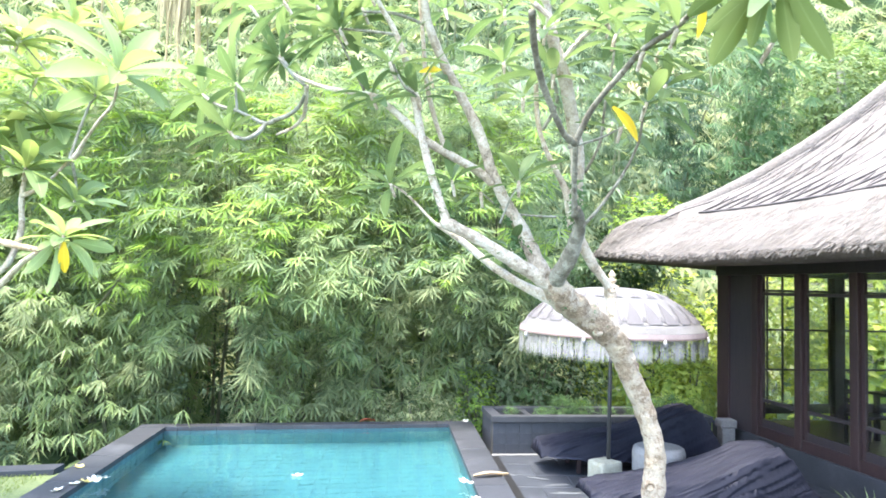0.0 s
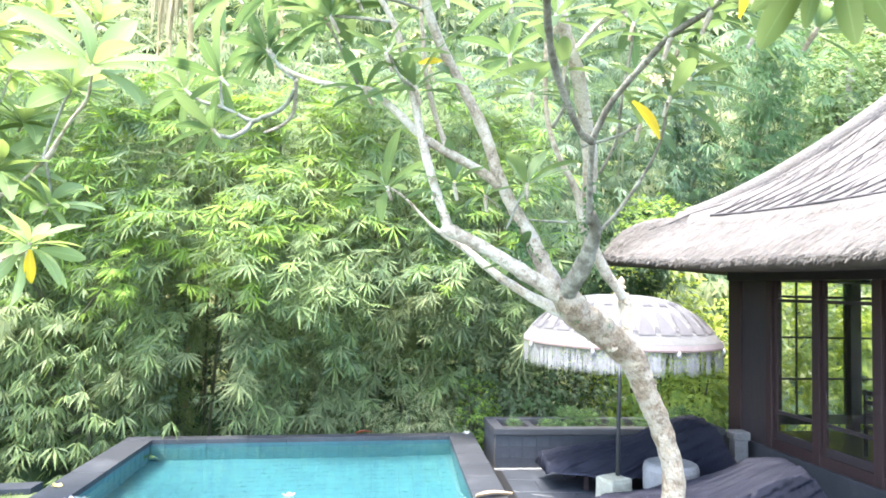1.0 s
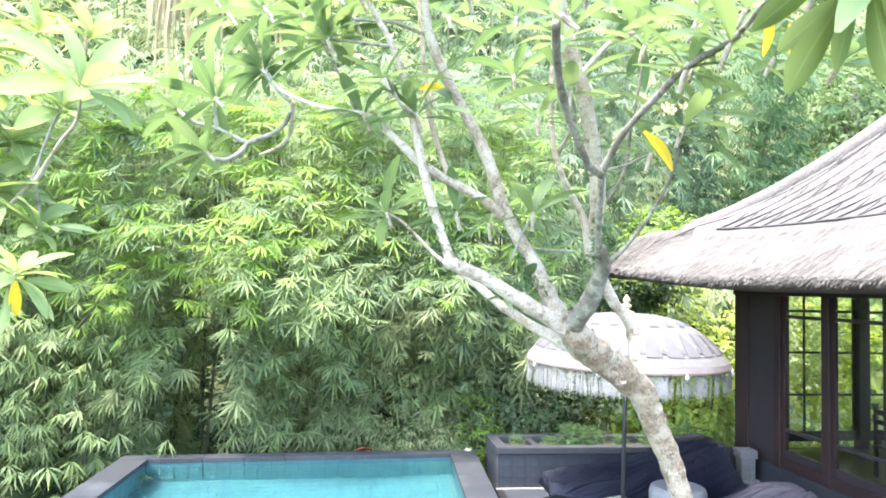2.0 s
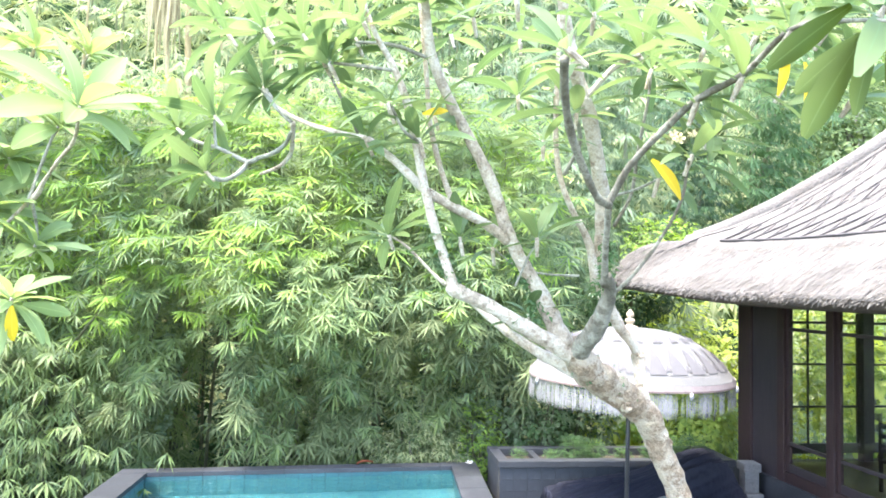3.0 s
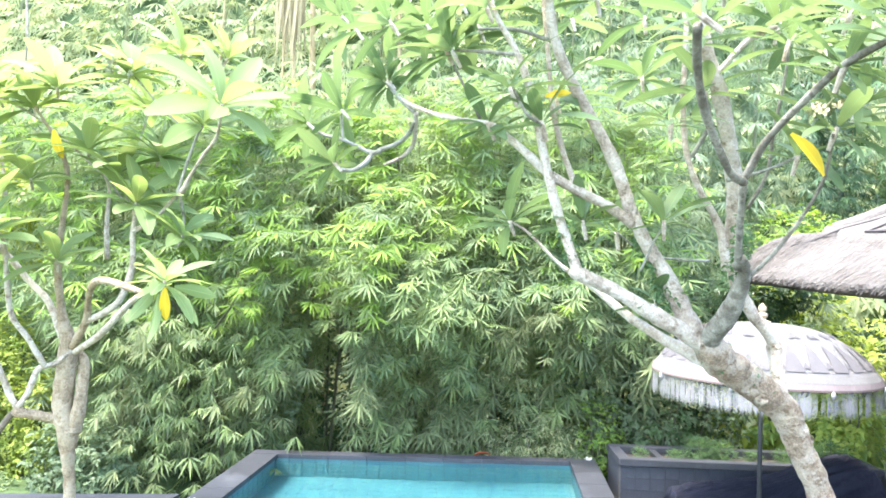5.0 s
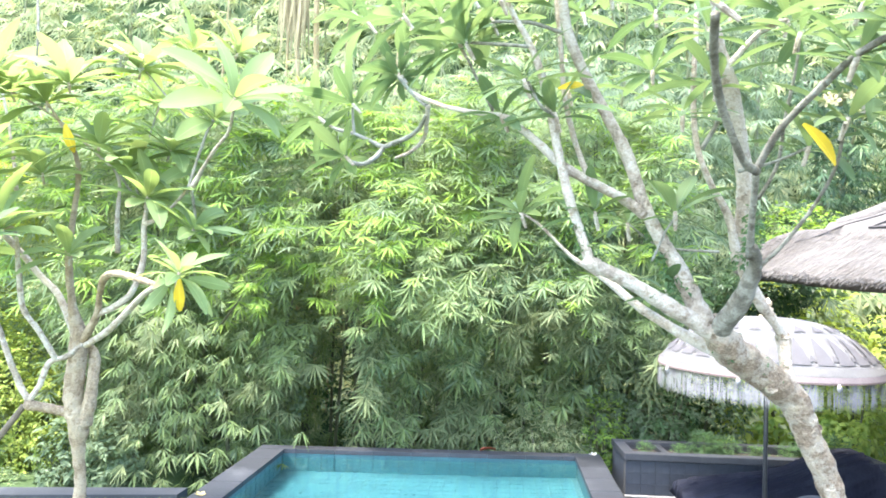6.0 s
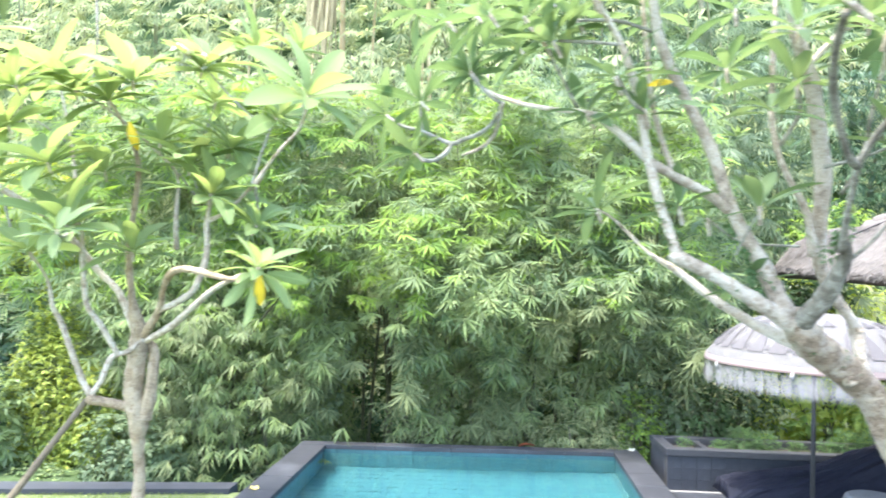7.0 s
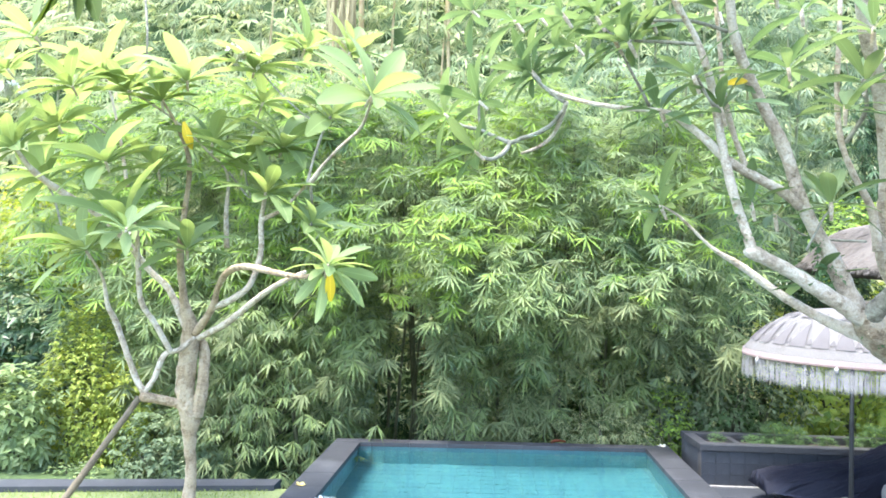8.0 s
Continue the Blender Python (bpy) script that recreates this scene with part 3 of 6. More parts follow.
def straw_field(n, al0, al1, s0, s1, ln):
    al, s = straw_rng.uniform(al0, al1, n), straw_rng.uniform(s0, s1, n)
    keep = s < al
    al, s = al[keep], s[keep]
    base = np.array([on_west(a, b, 0.012) for a, b in zip(al, s)])
    way = unit(np.stack([-np.ones(len(al)), straw_rng.normal(0, 0.16, len(al)), -0.68 + straw_rng.normal(0.03, 0.05, len(al))], 1))
    side = unit(np.cross(way, (0.6, 0, 0.8)))
    return blades(base, way, side, straw_rng.uniform(*ln, len(al)), straw_rng.uniform(0.005, 0.012, len(al)), 0.0, 0.3)


stuff("straw", [straw_field(13000, 0.0, 9.0, 0.15, 1.05, (0.12, 0.3)), straw_field(7000, 1.0, 9.0, 1.3, 3.9, (0.12, 0.3))], STRAW, "bleached loose straw", "", roof)
n = 4200
al = straw_rng.uniform(0, 9.5, n)
base = np.array([on_west(a, 0.03 + 0.05 * straw_rng.random(), -0.05 * straw_rng.random()) for a in al])
way = unit(np.stack([-0.7 + straw_rng.normal(0, 0.25, n), straw_rng.normal(0, 0.3, n), -0.7 + straw_rng.normal(0, 0.2, n)], 1))
fr1 = blades(base, way, unit(np.cross(way, straw_rng.normal(0, 1, (n, 3)))), straw_rng.uniform(0.04, 0.13, n), straw_rng.uniform(0.008, 0.022, n), 0.0, 0.3)
n = 900
base = np.array([face_point("n", a, 0.04) for a in straw_rng.uniform(0, 3, n)]) + np.array([0, 0, -0.03])
way = unit(np.stack([-0.3 + straw_rng.normal(0, 0.3, n), 0.7 + straw_rng.normal(0, 0.2, n), -0.5 + straw_rng.normal(0, 0.3, n)], 1))
fr2 = blades(base, way, unit(np.cross(way, straw_rng.normal(0, 1, (n, 3)))), straw_rng.uniform(0.06, 0.2, n), straw_rng.uniform(0.008, 0.02, n), 0.0, 0.3)
stuff("eave_fringe", [fr1, fr2], STRAW, "shaggy straw edge", "", roof)

# ---- bamboo and background foliage ----
rng = np.random.default_rng(7)


def hedge_front(x, z):
    """How far forward the bamboo leaves hang: bellies, and tiers that overhang like skirts."""
    q = np.array([noise.noise(Vector((a * 0.55, b * 0.6, 1.7))) + 0.5 * noise.noise(Vector((a * 1.5, b * 1.3, 5.1))) for a, b in zip(x, z)])
    warp = np.array([noise.noise(Vector((a * 0.8, b * 0.3, 8.4))) for a, b in zip(x, z)])
    tier = ((z + 1.1 * warp) / 0.95) % 1.0
    belly = np.exp(-(((z - 3.0) / 1.7) ** 2))
    y = 12.75 + 0.09 * np.minimum(x, 0) - 0.45 * belly - 0.8 * q - 0.4 * (1 - tier) + 0.15 * np.maximum(z - 4, 0)
    return np.maximum(y, 12.75 + 0.167 * np.minimum(x, 0) - 0.8 * np.maximum(z - 0.5, 0))


def hedge_gap(x, z):
    """Openings in the leaves where the dark stems show."""
    wob = 0.15 * np.sin(z * 3.1) + 0.08 * np.sin(z * 7.0)
    a = (np.abs(x + 3.95 + wob) < 0.72 - 0.12 * z) & (z < 2.6)
    b = (np.abs(x + 6.6 + wob) < 0.45) & (z < 0.9)
    c = (np.abs(x + 1.5 - wob) < 0.22) & (z < 0.3)
    d = (np.abs(x + 0.35 + wob) < 0.2) & (z > 0.3) & (z < 0.8)
    e = (x > 0.95 + 0.2 * np.sin(z * 5)) & (z < 1.3)
    return a | b | c | d | e


clump_xs = [-9.2, -7.4, -5.7, -4.1, -2.5, -0.9, 0.9]
for i, cx in enumerate(clump_xs):
    clump = thing("bamboo_clump", "dense bamboo clump with drooping fans of lance leaves behind the pool", "bamboo", pose(cx, 13.6, -2.6), "bamboo behind the pool")
    for k in range(9):
        dx, dy = rng.uniform(-0.8, 0.8), rng.uniform(0.1, 1.0)
        lean = rng.uniform(-0.6, 0.6)
        rows = spline([(dx, dy, 0, 0.035), (dx + lean * 0.2, dy - 0.05, 2.6, 0.032), (dx + lean * 0.6, dy - 0.2, 5.5, 0.024), (dx + lean, dy - 0.7, 8.2, 0.01)], 4)
        part("culm", tube(bmesh.new(), rows, 7), CULM, clump)
    # drooping sprays in front, looser fill behind them
    low, high, shaded_low = [], [], []
    n = 128
    sx, sz = rng.uniform(cx - 1.1, cx + 1.1, n), -0.9 + 7.1 * rng.random(n) ** 0.76
    ok = ~hedge_gap(sx, sz)
    sx, sz = sx[ok], sz[ok]
    sy = hedge_front(sx, sz) - 0.12
    for x, y, z in zip(sx, sy, sz):
        k = rng.integers(4, 8)
        way = unit(np.array([rng.normal(0, 0.8), -0.45, -0.5]))
        t = (np.arange(k) + rng.random(k)) / k
        p = np.array([x - cx, y - 13.6, z + 2.6]) + way * (t[:, None] - 0.5) * 0.95 + rng.normal(0, 0.07, (k, 3))
        out = np.stack([rng.normal(way[0] * 0.5, 0.55, k), -1.0 + rng.normal(0, 0.3, k), rng.normal(0.12, 0.22, k)], 1)
        # The share of brighter yellow-green leaves grows with height.
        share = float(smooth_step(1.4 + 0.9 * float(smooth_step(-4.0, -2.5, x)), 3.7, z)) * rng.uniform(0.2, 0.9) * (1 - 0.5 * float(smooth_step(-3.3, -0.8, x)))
        yellower = rng.random(k) < share
        # Low sprays take the darkened olive leaf in place of overhead shade.
        heap_low = shaded_low if rng.random() < max(0.65 * float(smooth_step(2.2, 0.8, z)), 0.6 * float(smooth_step(-2.2, -0.4, x)) * float(smooth_step(3.6, 2.4, z))) else low
        for pick, heap in ((yellower, high), (~yellower, heap_low)):
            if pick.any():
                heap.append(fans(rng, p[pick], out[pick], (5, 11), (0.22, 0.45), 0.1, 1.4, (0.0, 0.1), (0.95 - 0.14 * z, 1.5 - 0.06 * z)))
        twig = p[:1] - way * 0.5
        low.append(blades(twig, way[None], unit(np.cross(way, (0, 0, 1.0)))[None], np.array([1.0]), np.array([0.012]), 0.2))
    for count, back, size in ((90, 0.4, (0.24, 0.4)), (150, 0.85, (0.24, 0.4)), (220, 1.25, (0.25, 0.42)), (400, 1.75, (0.32, 0.5))):
        x = rng.uniform(cx - 1.1, cx + 1.1, count)
        z = -1.2 + 7.4 * rng.random(count) ** 0.85
        ok = ~hedge_gap(x, z)
        x, z = x[ok], z[ok]
        count = len(x)
        p = np.stack([x - cx, hedge_front(x, z) + back + rng.uniform(-0.25, 0.3, count) - 13.6, z + 2.6], 1)
        out = np.stack([rng.normal(0, 0.55, count), -1.0 + rng.normal(0, 0.35, count), rng.normal(0.1, 0.35, count)], 1)
        low.append(fans(rng, p, out, (6, 10), size, 0.1, 1.35, fall=(0.5, 1.45)))
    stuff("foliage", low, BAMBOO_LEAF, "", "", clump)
    if shaded_low:
        stuff("old_foliage", shaded_low, SHADED_BAMBOO, "olive leaves, darkened for the shade low in the hedge", "", clump)
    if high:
        stuff("young_foliage", high, BAMBOO_TIP, "yellow-green leaves, more of them higher up", "", clump)


def leaf_mass(name, label, category, centre, radius, n, material, size=(0.1, 0.18), width=0.5, leaves=(2, 4), droop=(0.0, 0.3), kind_fan=1.3, group="", stems=3):
    """A loose crown or shrub of many small leaves on thin stems."""
    base = thing(name, label, category, pose(centre[0], centre[1], centre[2] - radius[2]), group)
    p, d = blob_points(rng, n, (0, 0, radius[2]), radius)
    stuff("foliage", [fans(rng, p, d + np.array([0, -0.3, -0.1]), leaves, size, width, kind_fan, droop)], material, "", "", base)
    for k in range(stems):
        q = p[rng.integers(0, n)]
        rows = spline([(0.1 * k, 0, -0.4, 0.05), (q[0] * 0.4, q[1] * 0.4, radius[2] * 0.7, 0.035), (q[0] * 0.8, q[1] * 0.8, q[2], 0.01)], 4)
        part("stem", tube(bmesh.new(), rows, 6), CULM, base)
    return base


def far_bamboo(cx, cy, z0, z1, w, n, material=BAMBOO_FAR, label="tall distant bamboo on the slope, pale green in the sun", group="bamboo on the slope", size=(0.3, 0.5)):
    base = thing("bamboo_clump", label, "bamboo", pose(cx, cy, z0), group)
    x, z = rng.normal(0, w * 0.5, n), rng.uniform(0, z1 - z0, n)
    y = np.array([1.2 * noise.noise(Vector((a * 0.4 + cx, b * 0.4, 3.3))) for a, b in zip(x, z)]) + rng.uniform(-0.5, 0.8, n)
    out = np.stack([rng.normal(0, 0.6, n), -1 + rng.normal(0, 0.4, n), rng.normal(0.1, 0.4, n)], 1)
    stuff("foliage", [fans(rng, np.stack([x, y, z], 1), out, (5, 9), size, 0.12)], material, "", "", base)
    for k in range(3):
        dx, lean = rng.uniform(-w / 2, w / 2), rng.normal(0, 0.7)
        rows = spline([(dx, 0.9, -0.6, 0.04), (dx + lean * 0.4, 0.8, (z1 - z0) * 0.6, 0.034), (dx + lean, 0.3, (z1 - z0) * 1.05, 0.014)], 5)
        part("culm", tube(bmesh.new(), rows, 7), CULM_FAR if z1 > 4 else CULM, base)


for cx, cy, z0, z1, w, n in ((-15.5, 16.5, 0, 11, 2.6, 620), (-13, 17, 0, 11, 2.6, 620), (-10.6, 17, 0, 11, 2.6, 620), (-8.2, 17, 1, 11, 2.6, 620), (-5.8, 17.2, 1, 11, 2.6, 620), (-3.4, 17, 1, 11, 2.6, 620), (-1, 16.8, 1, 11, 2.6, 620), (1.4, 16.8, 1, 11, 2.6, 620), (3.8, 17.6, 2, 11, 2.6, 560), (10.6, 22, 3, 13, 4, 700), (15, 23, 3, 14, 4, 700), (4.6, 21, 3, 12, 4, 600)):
    # Clumps on the left get a paler leaf: their sunlight is in the colour.
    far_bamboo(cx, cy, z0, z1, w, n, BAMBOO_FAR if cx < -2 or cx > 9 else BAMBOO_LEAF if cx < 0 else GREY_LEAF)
far_bamboo(7.05, 14.9, 4.6, 8.4, 0.9, 480, HERB_LEAF, "drooping green bamboo plume behind the roof", "bamboo on the slope", (0.26, 0.42))

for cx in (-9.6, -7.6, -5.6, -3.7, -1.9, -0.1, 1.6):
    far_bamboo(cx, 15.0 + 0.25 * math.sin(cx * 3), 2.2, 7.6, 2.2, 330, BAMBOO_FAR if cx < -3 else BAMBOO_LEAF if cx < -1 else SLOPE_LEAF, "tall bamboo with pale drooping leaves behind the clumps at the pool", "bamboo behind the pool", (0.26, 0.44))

dry = thing("dry_bamboo", "pale dry bamboo canes standing on the slope", "bamboo", pose(-5.4, 16.75, 1.0))
for dx, r, lean in ((-1.7, 0.035, 0.3), (-0.55, 0.09, -0.25), (-0.2, 0.04, 0.35), (1.0, 0.03, 0.5), (1.7, 0.055, -0.3), (-3.6, 0.035, 0.6)):
    part("culm", tube(bmesh.new(), spline([(dx, 0.4, -1.5, r), (dx + lean * 0.4, 0.2, 4.0, r * 0.95), (dx + lean, 0.0, 10.5, r * 0.7)], 8), 9, 0.05), CULM_PALE, dry, smooth=True)

n = 60
frond_base = np.stack([rng.uniform(-0.3, 0.3, n), rng.uniform(-0.2, 0.2, n), rng.uniform(1.8, 2.7, n)], 1)
frond_way = unit(np.stack([rng.normal(0, 0.06, n), rng.normal(0, 0.06, n), -np.ones(n)], 1))
dry_frond = thing("dry_frond", "bunch of pale dry fronds hanging on the slope", "plant", pose(-6.45, 16.1, 7.7))
stuff("foliage", [blades(frond_base, frond_way, unit(np.cross(frond_way, (0, 1.0, 0.2))), rng.uniform(1.2, 2.2, n), rng.uniform(0.03, 0.07, n), 0.0, 0.1)], DRY_FROND, "", "", dry_frond)
part("stem", tube(bmesh.new(), spline([(0.1, 0.9, -6.5, 0.06), (0.0, 0.5, -1.0, 0.05), (0.0, 0.1, 2.2, 0.03)], 6), 7), CULM_PALE, dry_frond)

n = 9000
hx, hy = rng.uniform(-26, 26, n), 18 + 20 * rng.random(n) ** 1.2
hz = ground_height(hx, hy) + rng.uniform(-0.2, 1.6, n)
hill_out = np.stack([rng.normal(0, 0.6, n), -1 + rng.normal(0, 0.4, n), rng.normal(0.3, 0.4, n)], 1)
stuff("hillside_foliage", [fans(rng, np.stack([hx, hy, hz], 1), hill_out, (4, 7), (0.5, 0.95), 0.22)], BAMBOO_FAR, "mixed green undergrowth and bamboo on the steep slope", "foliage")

SHRUB = "shrubs behind the terrace"
leaf_mass("vine_shrub", "sunlit yellow-green vine tangle behind the terrace", "shrub", (4.3, 14.8, 1.2), (1.7, 0.8, 2.0), 1500, VINE_LEAF, (0.11, 0.22), 0.55, group=SHRUB)
leaf_mass("vine_shrub", "sunlit yellow-green vine tangle behind the terrace", "shrub", (7.2, 14.6, 1.4), (1.8, 0.9, 2.0), 1500, VINE_LEAF, (0.08, 0.16), 0.55, group=SHRUB)
leaf_mass("vine_shrub", "green shrub with small leaves behind the planter", "shrub", (2.2, 13.6, 0.3), (1.3, 0.7, 1.5), 1300, GREY_LEAF, (0.07, 0.14), 0.55, group=SHRUB)
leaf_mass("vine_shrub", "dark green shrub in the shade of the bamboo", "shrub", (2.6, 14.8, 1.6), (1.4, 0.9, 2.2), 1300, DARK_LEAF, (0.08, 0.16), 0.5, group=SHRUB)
leaf_mass("vine_shrub", "bright shrub at the end of the bamboo", "shrub", (0.75, 12.7, 0.15), (0.45, 0.4, 0.9), 700, BAMBOO_TIP, (0.05, 0.1), 0.55, group=SHRUB)
leaf_mass("vine_shrub", "grey-green creeper at the end of the bamboo", "shrub", (1.05, 13.0, 0.9), (0.8, 0.35, 1.3), 900, SLOPE_LEAF, (0.08, 0.15), 0.5, group=SHRUB)
leaf_mass("vine_shrub", "dark glossy shrub behind the end of the planter", "shrub", (1.7, 13.0, 0.35), (0.65, 0.45, 1.0), 650, HERB_LEAF, (0.06, 0.12), 0.5, group=SHRUB)
leaf_mass("vine_shrub", "grey-green creeper leaves behind the planter", "shrub", (1.8, 12.75, 0.55), (0.8, 0.3, 0.8), 170, GREY_LEAF, (0.06, 0.11), 0.55, group=SHRUB)
leaf_mass("broadleaf_plant", "large-leaved light green plant behind the pavilion", "plant", (9.3, 15.2, 0.9), (1.3, 0.5, 1.3), 130, VINE_LEAF, (0.35, 0.6), 0.5, leaves=(1, 3))
# Dark backing leaves: the depth of shade in the hedge gaps put into colour.
leaf_mass("vine_shrub", "dark leaves standing in for the shade between the bamboo stems", "shrub", (-3.8, 14.7, 0.3), (1.6, 0.5, 2.3), 1700, DARK_LEAF, (0.1, 0.2), 0.4, group="shrubs under the bamboo")
leaf_mass("vine_shrub", "dark leaves standing in for the shade between the bamboo stems", "shrub", (-6.6, 14.5, 0.2), (1.4, 0.5, 2.0), 1400, DARK_LEAF, (0.1, 0.2), 0.4, group="shrubs under the bamboo")
leaf_mass("vine_shrub", "dark leaves standing in for the shade between the bamboo stems", "shrub", (-0.6, 14.7, 0.2), (1.7, 0.5, 2.2), 1700, DARK_LEAF, (0.1, 0.2), 0.4, group="shrubs under the bamboo")
far_bamboo(5.55, 15.4, 3.6, 7.4, 0.85, 520, DARK_LEAF, "dark drooping bamboo plume behind the roof", "bamboo on the slope", (0.2, 0.34))
leaf_mass("broadleaf_tree", "green leafy tree with yellow tips on the slope", "tree", (9.9, 16.6, 7.2), (1.6, 1.0, 1.7), 2200, BAMBOO_LEAF, (0.11, 0.2), 0.5)
leaf_mass("vine_shrub", "yellow-green climber behind the thatched roof", "shrub", (4.4, 14.2, 3.85), (0.85, 0.5, 0.6), 600, BAMBOO_TIP, (0.07, 0.14), 0.5)
leaf_mass("broadleaf_tree", "yellow-green leafy tree on the slope", "tree", (9.6, 16.0, 2.6), (1.8, 1.2, 2.2), 1400, VINE_LEAF, (0.12, 0.22), 0.5)
leaf_mass("broadleaf_tree", "bright yellow-leaved tree beyond the lawn", "tree", (-11.3, 12.8, 3.6), (1.3, 0.9, 1.4), 1500, GOLD_LEAF, (0.09, 0.17), 0.6)
leaf_mass("vine_shrub", "dark glossy shrub beyond the lawn", "shrub", (-11.2, 12.2, 1.4), (1.5, 0.7, 1.5), 1200, DARK_LEAF, (0.14, 0.26), 0.45, group="shrubs beyond the lawn")
leaf_mass("vine_shrub", "sunlit curtain of hanging yellow-green vines", "shrub", (-9.15, 10.95, 0.35), (0.75, 0.3, 1.95), 3300, GOLD_LEAF, (0.05, 0.1), 0.55, group="shrubs beyond the lawn")
leaf_mass("vine_shrub", "sunlit curtain of hanging yellow-green vines", "shrub", (-8.3, 10.9, 0.0), (0.5, 0.3, 1.3), 1400, GOLD_LEAF, (0.05, 0.1), 0.55, group="shrubs beyond the lawn")
leaf_mass("vine_shrub", "grey-green shrub with pale leaf backs beyond the lawn", "shrub", (-9.9, 10.4, 0.1), (0.7, 0.5, 1.15), 800, BAMBOO_LEAF, (0.12, 0.22), 0.42, group="shrubs beyond the lawn")
leaf_mass("vine_shrub", "low grey-green shrub along the kerb", "shrub", (-7.3, 10.5, -0.2), (0.9, 0.5, 0.8), 900, GREY_LEAF, (0.08, 0.15), 0.45, group="shrubs beyond the lawn")
leaf_mass("vine_shrub", "low green shrub along the kerb", "shrub", (-8.7, 10.3, -0.7), (0.8, 0.4, 0.32), 400, BAMBOO_LEAF, (0.08, 0.15), 0.45, group="shrubs beyond the lawn")
for cx, cy in ((-6.2, 11.2), (-7.3, 11.0), (-5.5, 11.6)):
    far_bamboo(cx, cy, -0.7, 2.4, 1.3, 210, SHADED_BAMBOO if cx < -7 else BAMBOO_LEAF, "low bamboo with drooping leaves behind the kerb", "bamboo behind the kerb", (0.2, 0.34))
leaf_mass("bamboo_litter", "fine olive twigs and dry leaves at the foot of the bamboo", "foliage", (-0.35, 12.2, 0.08), (1.0, 0.22, 0.6), 600, BAMBOO_FAR, (0.07, 0.17), 0.09, leaves=(3, 6), group="bamboo behind the pool")
leaf_mass("ivy", "blue-green heart-leaved creeper hanging through the bamboo", "creeper", (-3.1, 12.15, 2.9), (0.9, 0.22, 0.55), 420, GREY_LEAF, (0.09, 0.14), 0.75, leaves=(1, 2), stems=0)
leaf_mass("ivy", "blue-green heart-leaved creeper hanging through the bamboo", "creeper", (-4.6, 12.15, 1.6), (0.35, 0.2, 1.3), 420, GREY_LEAF, (0.09, 0.14), 0.75, leaves=(1, 2), stems=0)

leaf_mass("vine_shrub", "sunlit yellow-green vine tangle beside the pavilion", "shrub", (4.95, 13.45, 0.35), (0.6, 0.35, 0.95), 800, VINE_LEAF, (0.1, 0.19), 0.55, group=SHRUB)
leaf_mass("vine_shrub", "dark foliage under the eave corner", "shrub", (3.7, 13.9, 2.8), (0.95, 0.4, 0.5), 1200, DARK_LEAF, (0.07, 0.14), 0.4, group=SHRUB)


def palm(x, y, foot, crown, n):
    """A slender palm with arching feather fronds."""
    ob = thing("palm_tree", "tall slender palm with hanging feather fronds on the slope", "tree", pose(x, y, foot))
    h = crown - foot
    part("trunk", tube(bmesh.new(), spline([(0.2, 0, -0.5, 0.16), (0.1, 0, h * 0.5, 0.13), (0, 0, h, 0.11)], 6), 10, 0.06), BARK_DARK, ob, smooth=True)
    for k in range(n):
        a, reach, lift = 6.283 * k / n + rng.normal(0, 0.2), rng.uniform(1.2, 1.7), rng.uniform(0.1, 0.8)
        t = np.linspace(0, 1, 26)
        mid = np.stack([np.cos(a) * reach * t, np.sin(a) * reach * t, h + lift * t * 1.6 - (lift + 1.2) * t**2.2], 1)
        way = unit(np.gradient(mid, axis=0))
        side = unit(np.cross(way, (0, 0, 1.0)))
        chunks = []
        for sgn in (-1, 1):
            out = unit(side * sgn * 0.8 + way * 0.45 + np.array((0, 0, -0.5)))
            chunks.append(blades(mid, out, way, 0.5 * np.sin(3.0 * (0.05 + 0.9 * t)) + 0.08, np.full(26, 0.035), 0.25))
        stuff("frond", chunks, HERB_LEAF, "", "", ob)


palm(11.9, 20.0, 2.5, 9.6, 13)

# ---- lawn ----
bm = bmesh.new()
for quad in (((-14, -7.0), (-4.09, -7.0), (-4.1, 2.0), (-4.7, 8.95), (-14, 6.6)),):
    top = [bm.verts.new((x, y, -0.09)) for x, y in quad]
    low = [bm.verts.new((x, y, -0.6)) for x, y in quad]
    bm.faces.new(top)
    for k in range(5):
        bm.faces.new((low[k], low[(k + 1) % 5], top[(k + 1) % 5], top[k]))
lawn = part("lawn", bm, LAWN)
tagged(lawn, "flat trimmed lawn beside the pool", "lawn", kind="structure")

# ---- frangipani trees ----


def leaf_mesh(name, length, width, droop, fold, twist, material):
    """One long leaf, widest past its middle, with a folded midrib and a drooping tip."""
    bm = bmesh.new()
    uv = bm.loops.layers.uv.new("UVMap")
    prev = None
    n = 7
    for k in range(n + 1):
        t = k / n
        w = width * 0.5 * (max(0.0, math.sin(math.pi * min(1, t**1.25 * 0.93 + 0.03))) ** 0.75) + 0.004 * (1 - t)
        x, z = length * t, length * (0.1 * t - droop * t * t)
        tw = twist * t
        ring = [bm.verts.new((x, s * w * math.cos(tw), z + fold * w * (s != 0) + s * w * math.sin(tw))) for s in (-1, 0, 1)]
        if prev:
            for j in (0, 1):
                f = bm.faces.new((prev[j], prev[j + 1], ring[j + 1], ring[j]))
                for lp in f.loops:
                    jj = (prev + ring).index(lp.vert)
                    lp[uv].uv = ((jj % 3) / 2, (k - 1 + jj // 3) / n)
        prev = ring
    return to_mesh(bm, name, material, True)


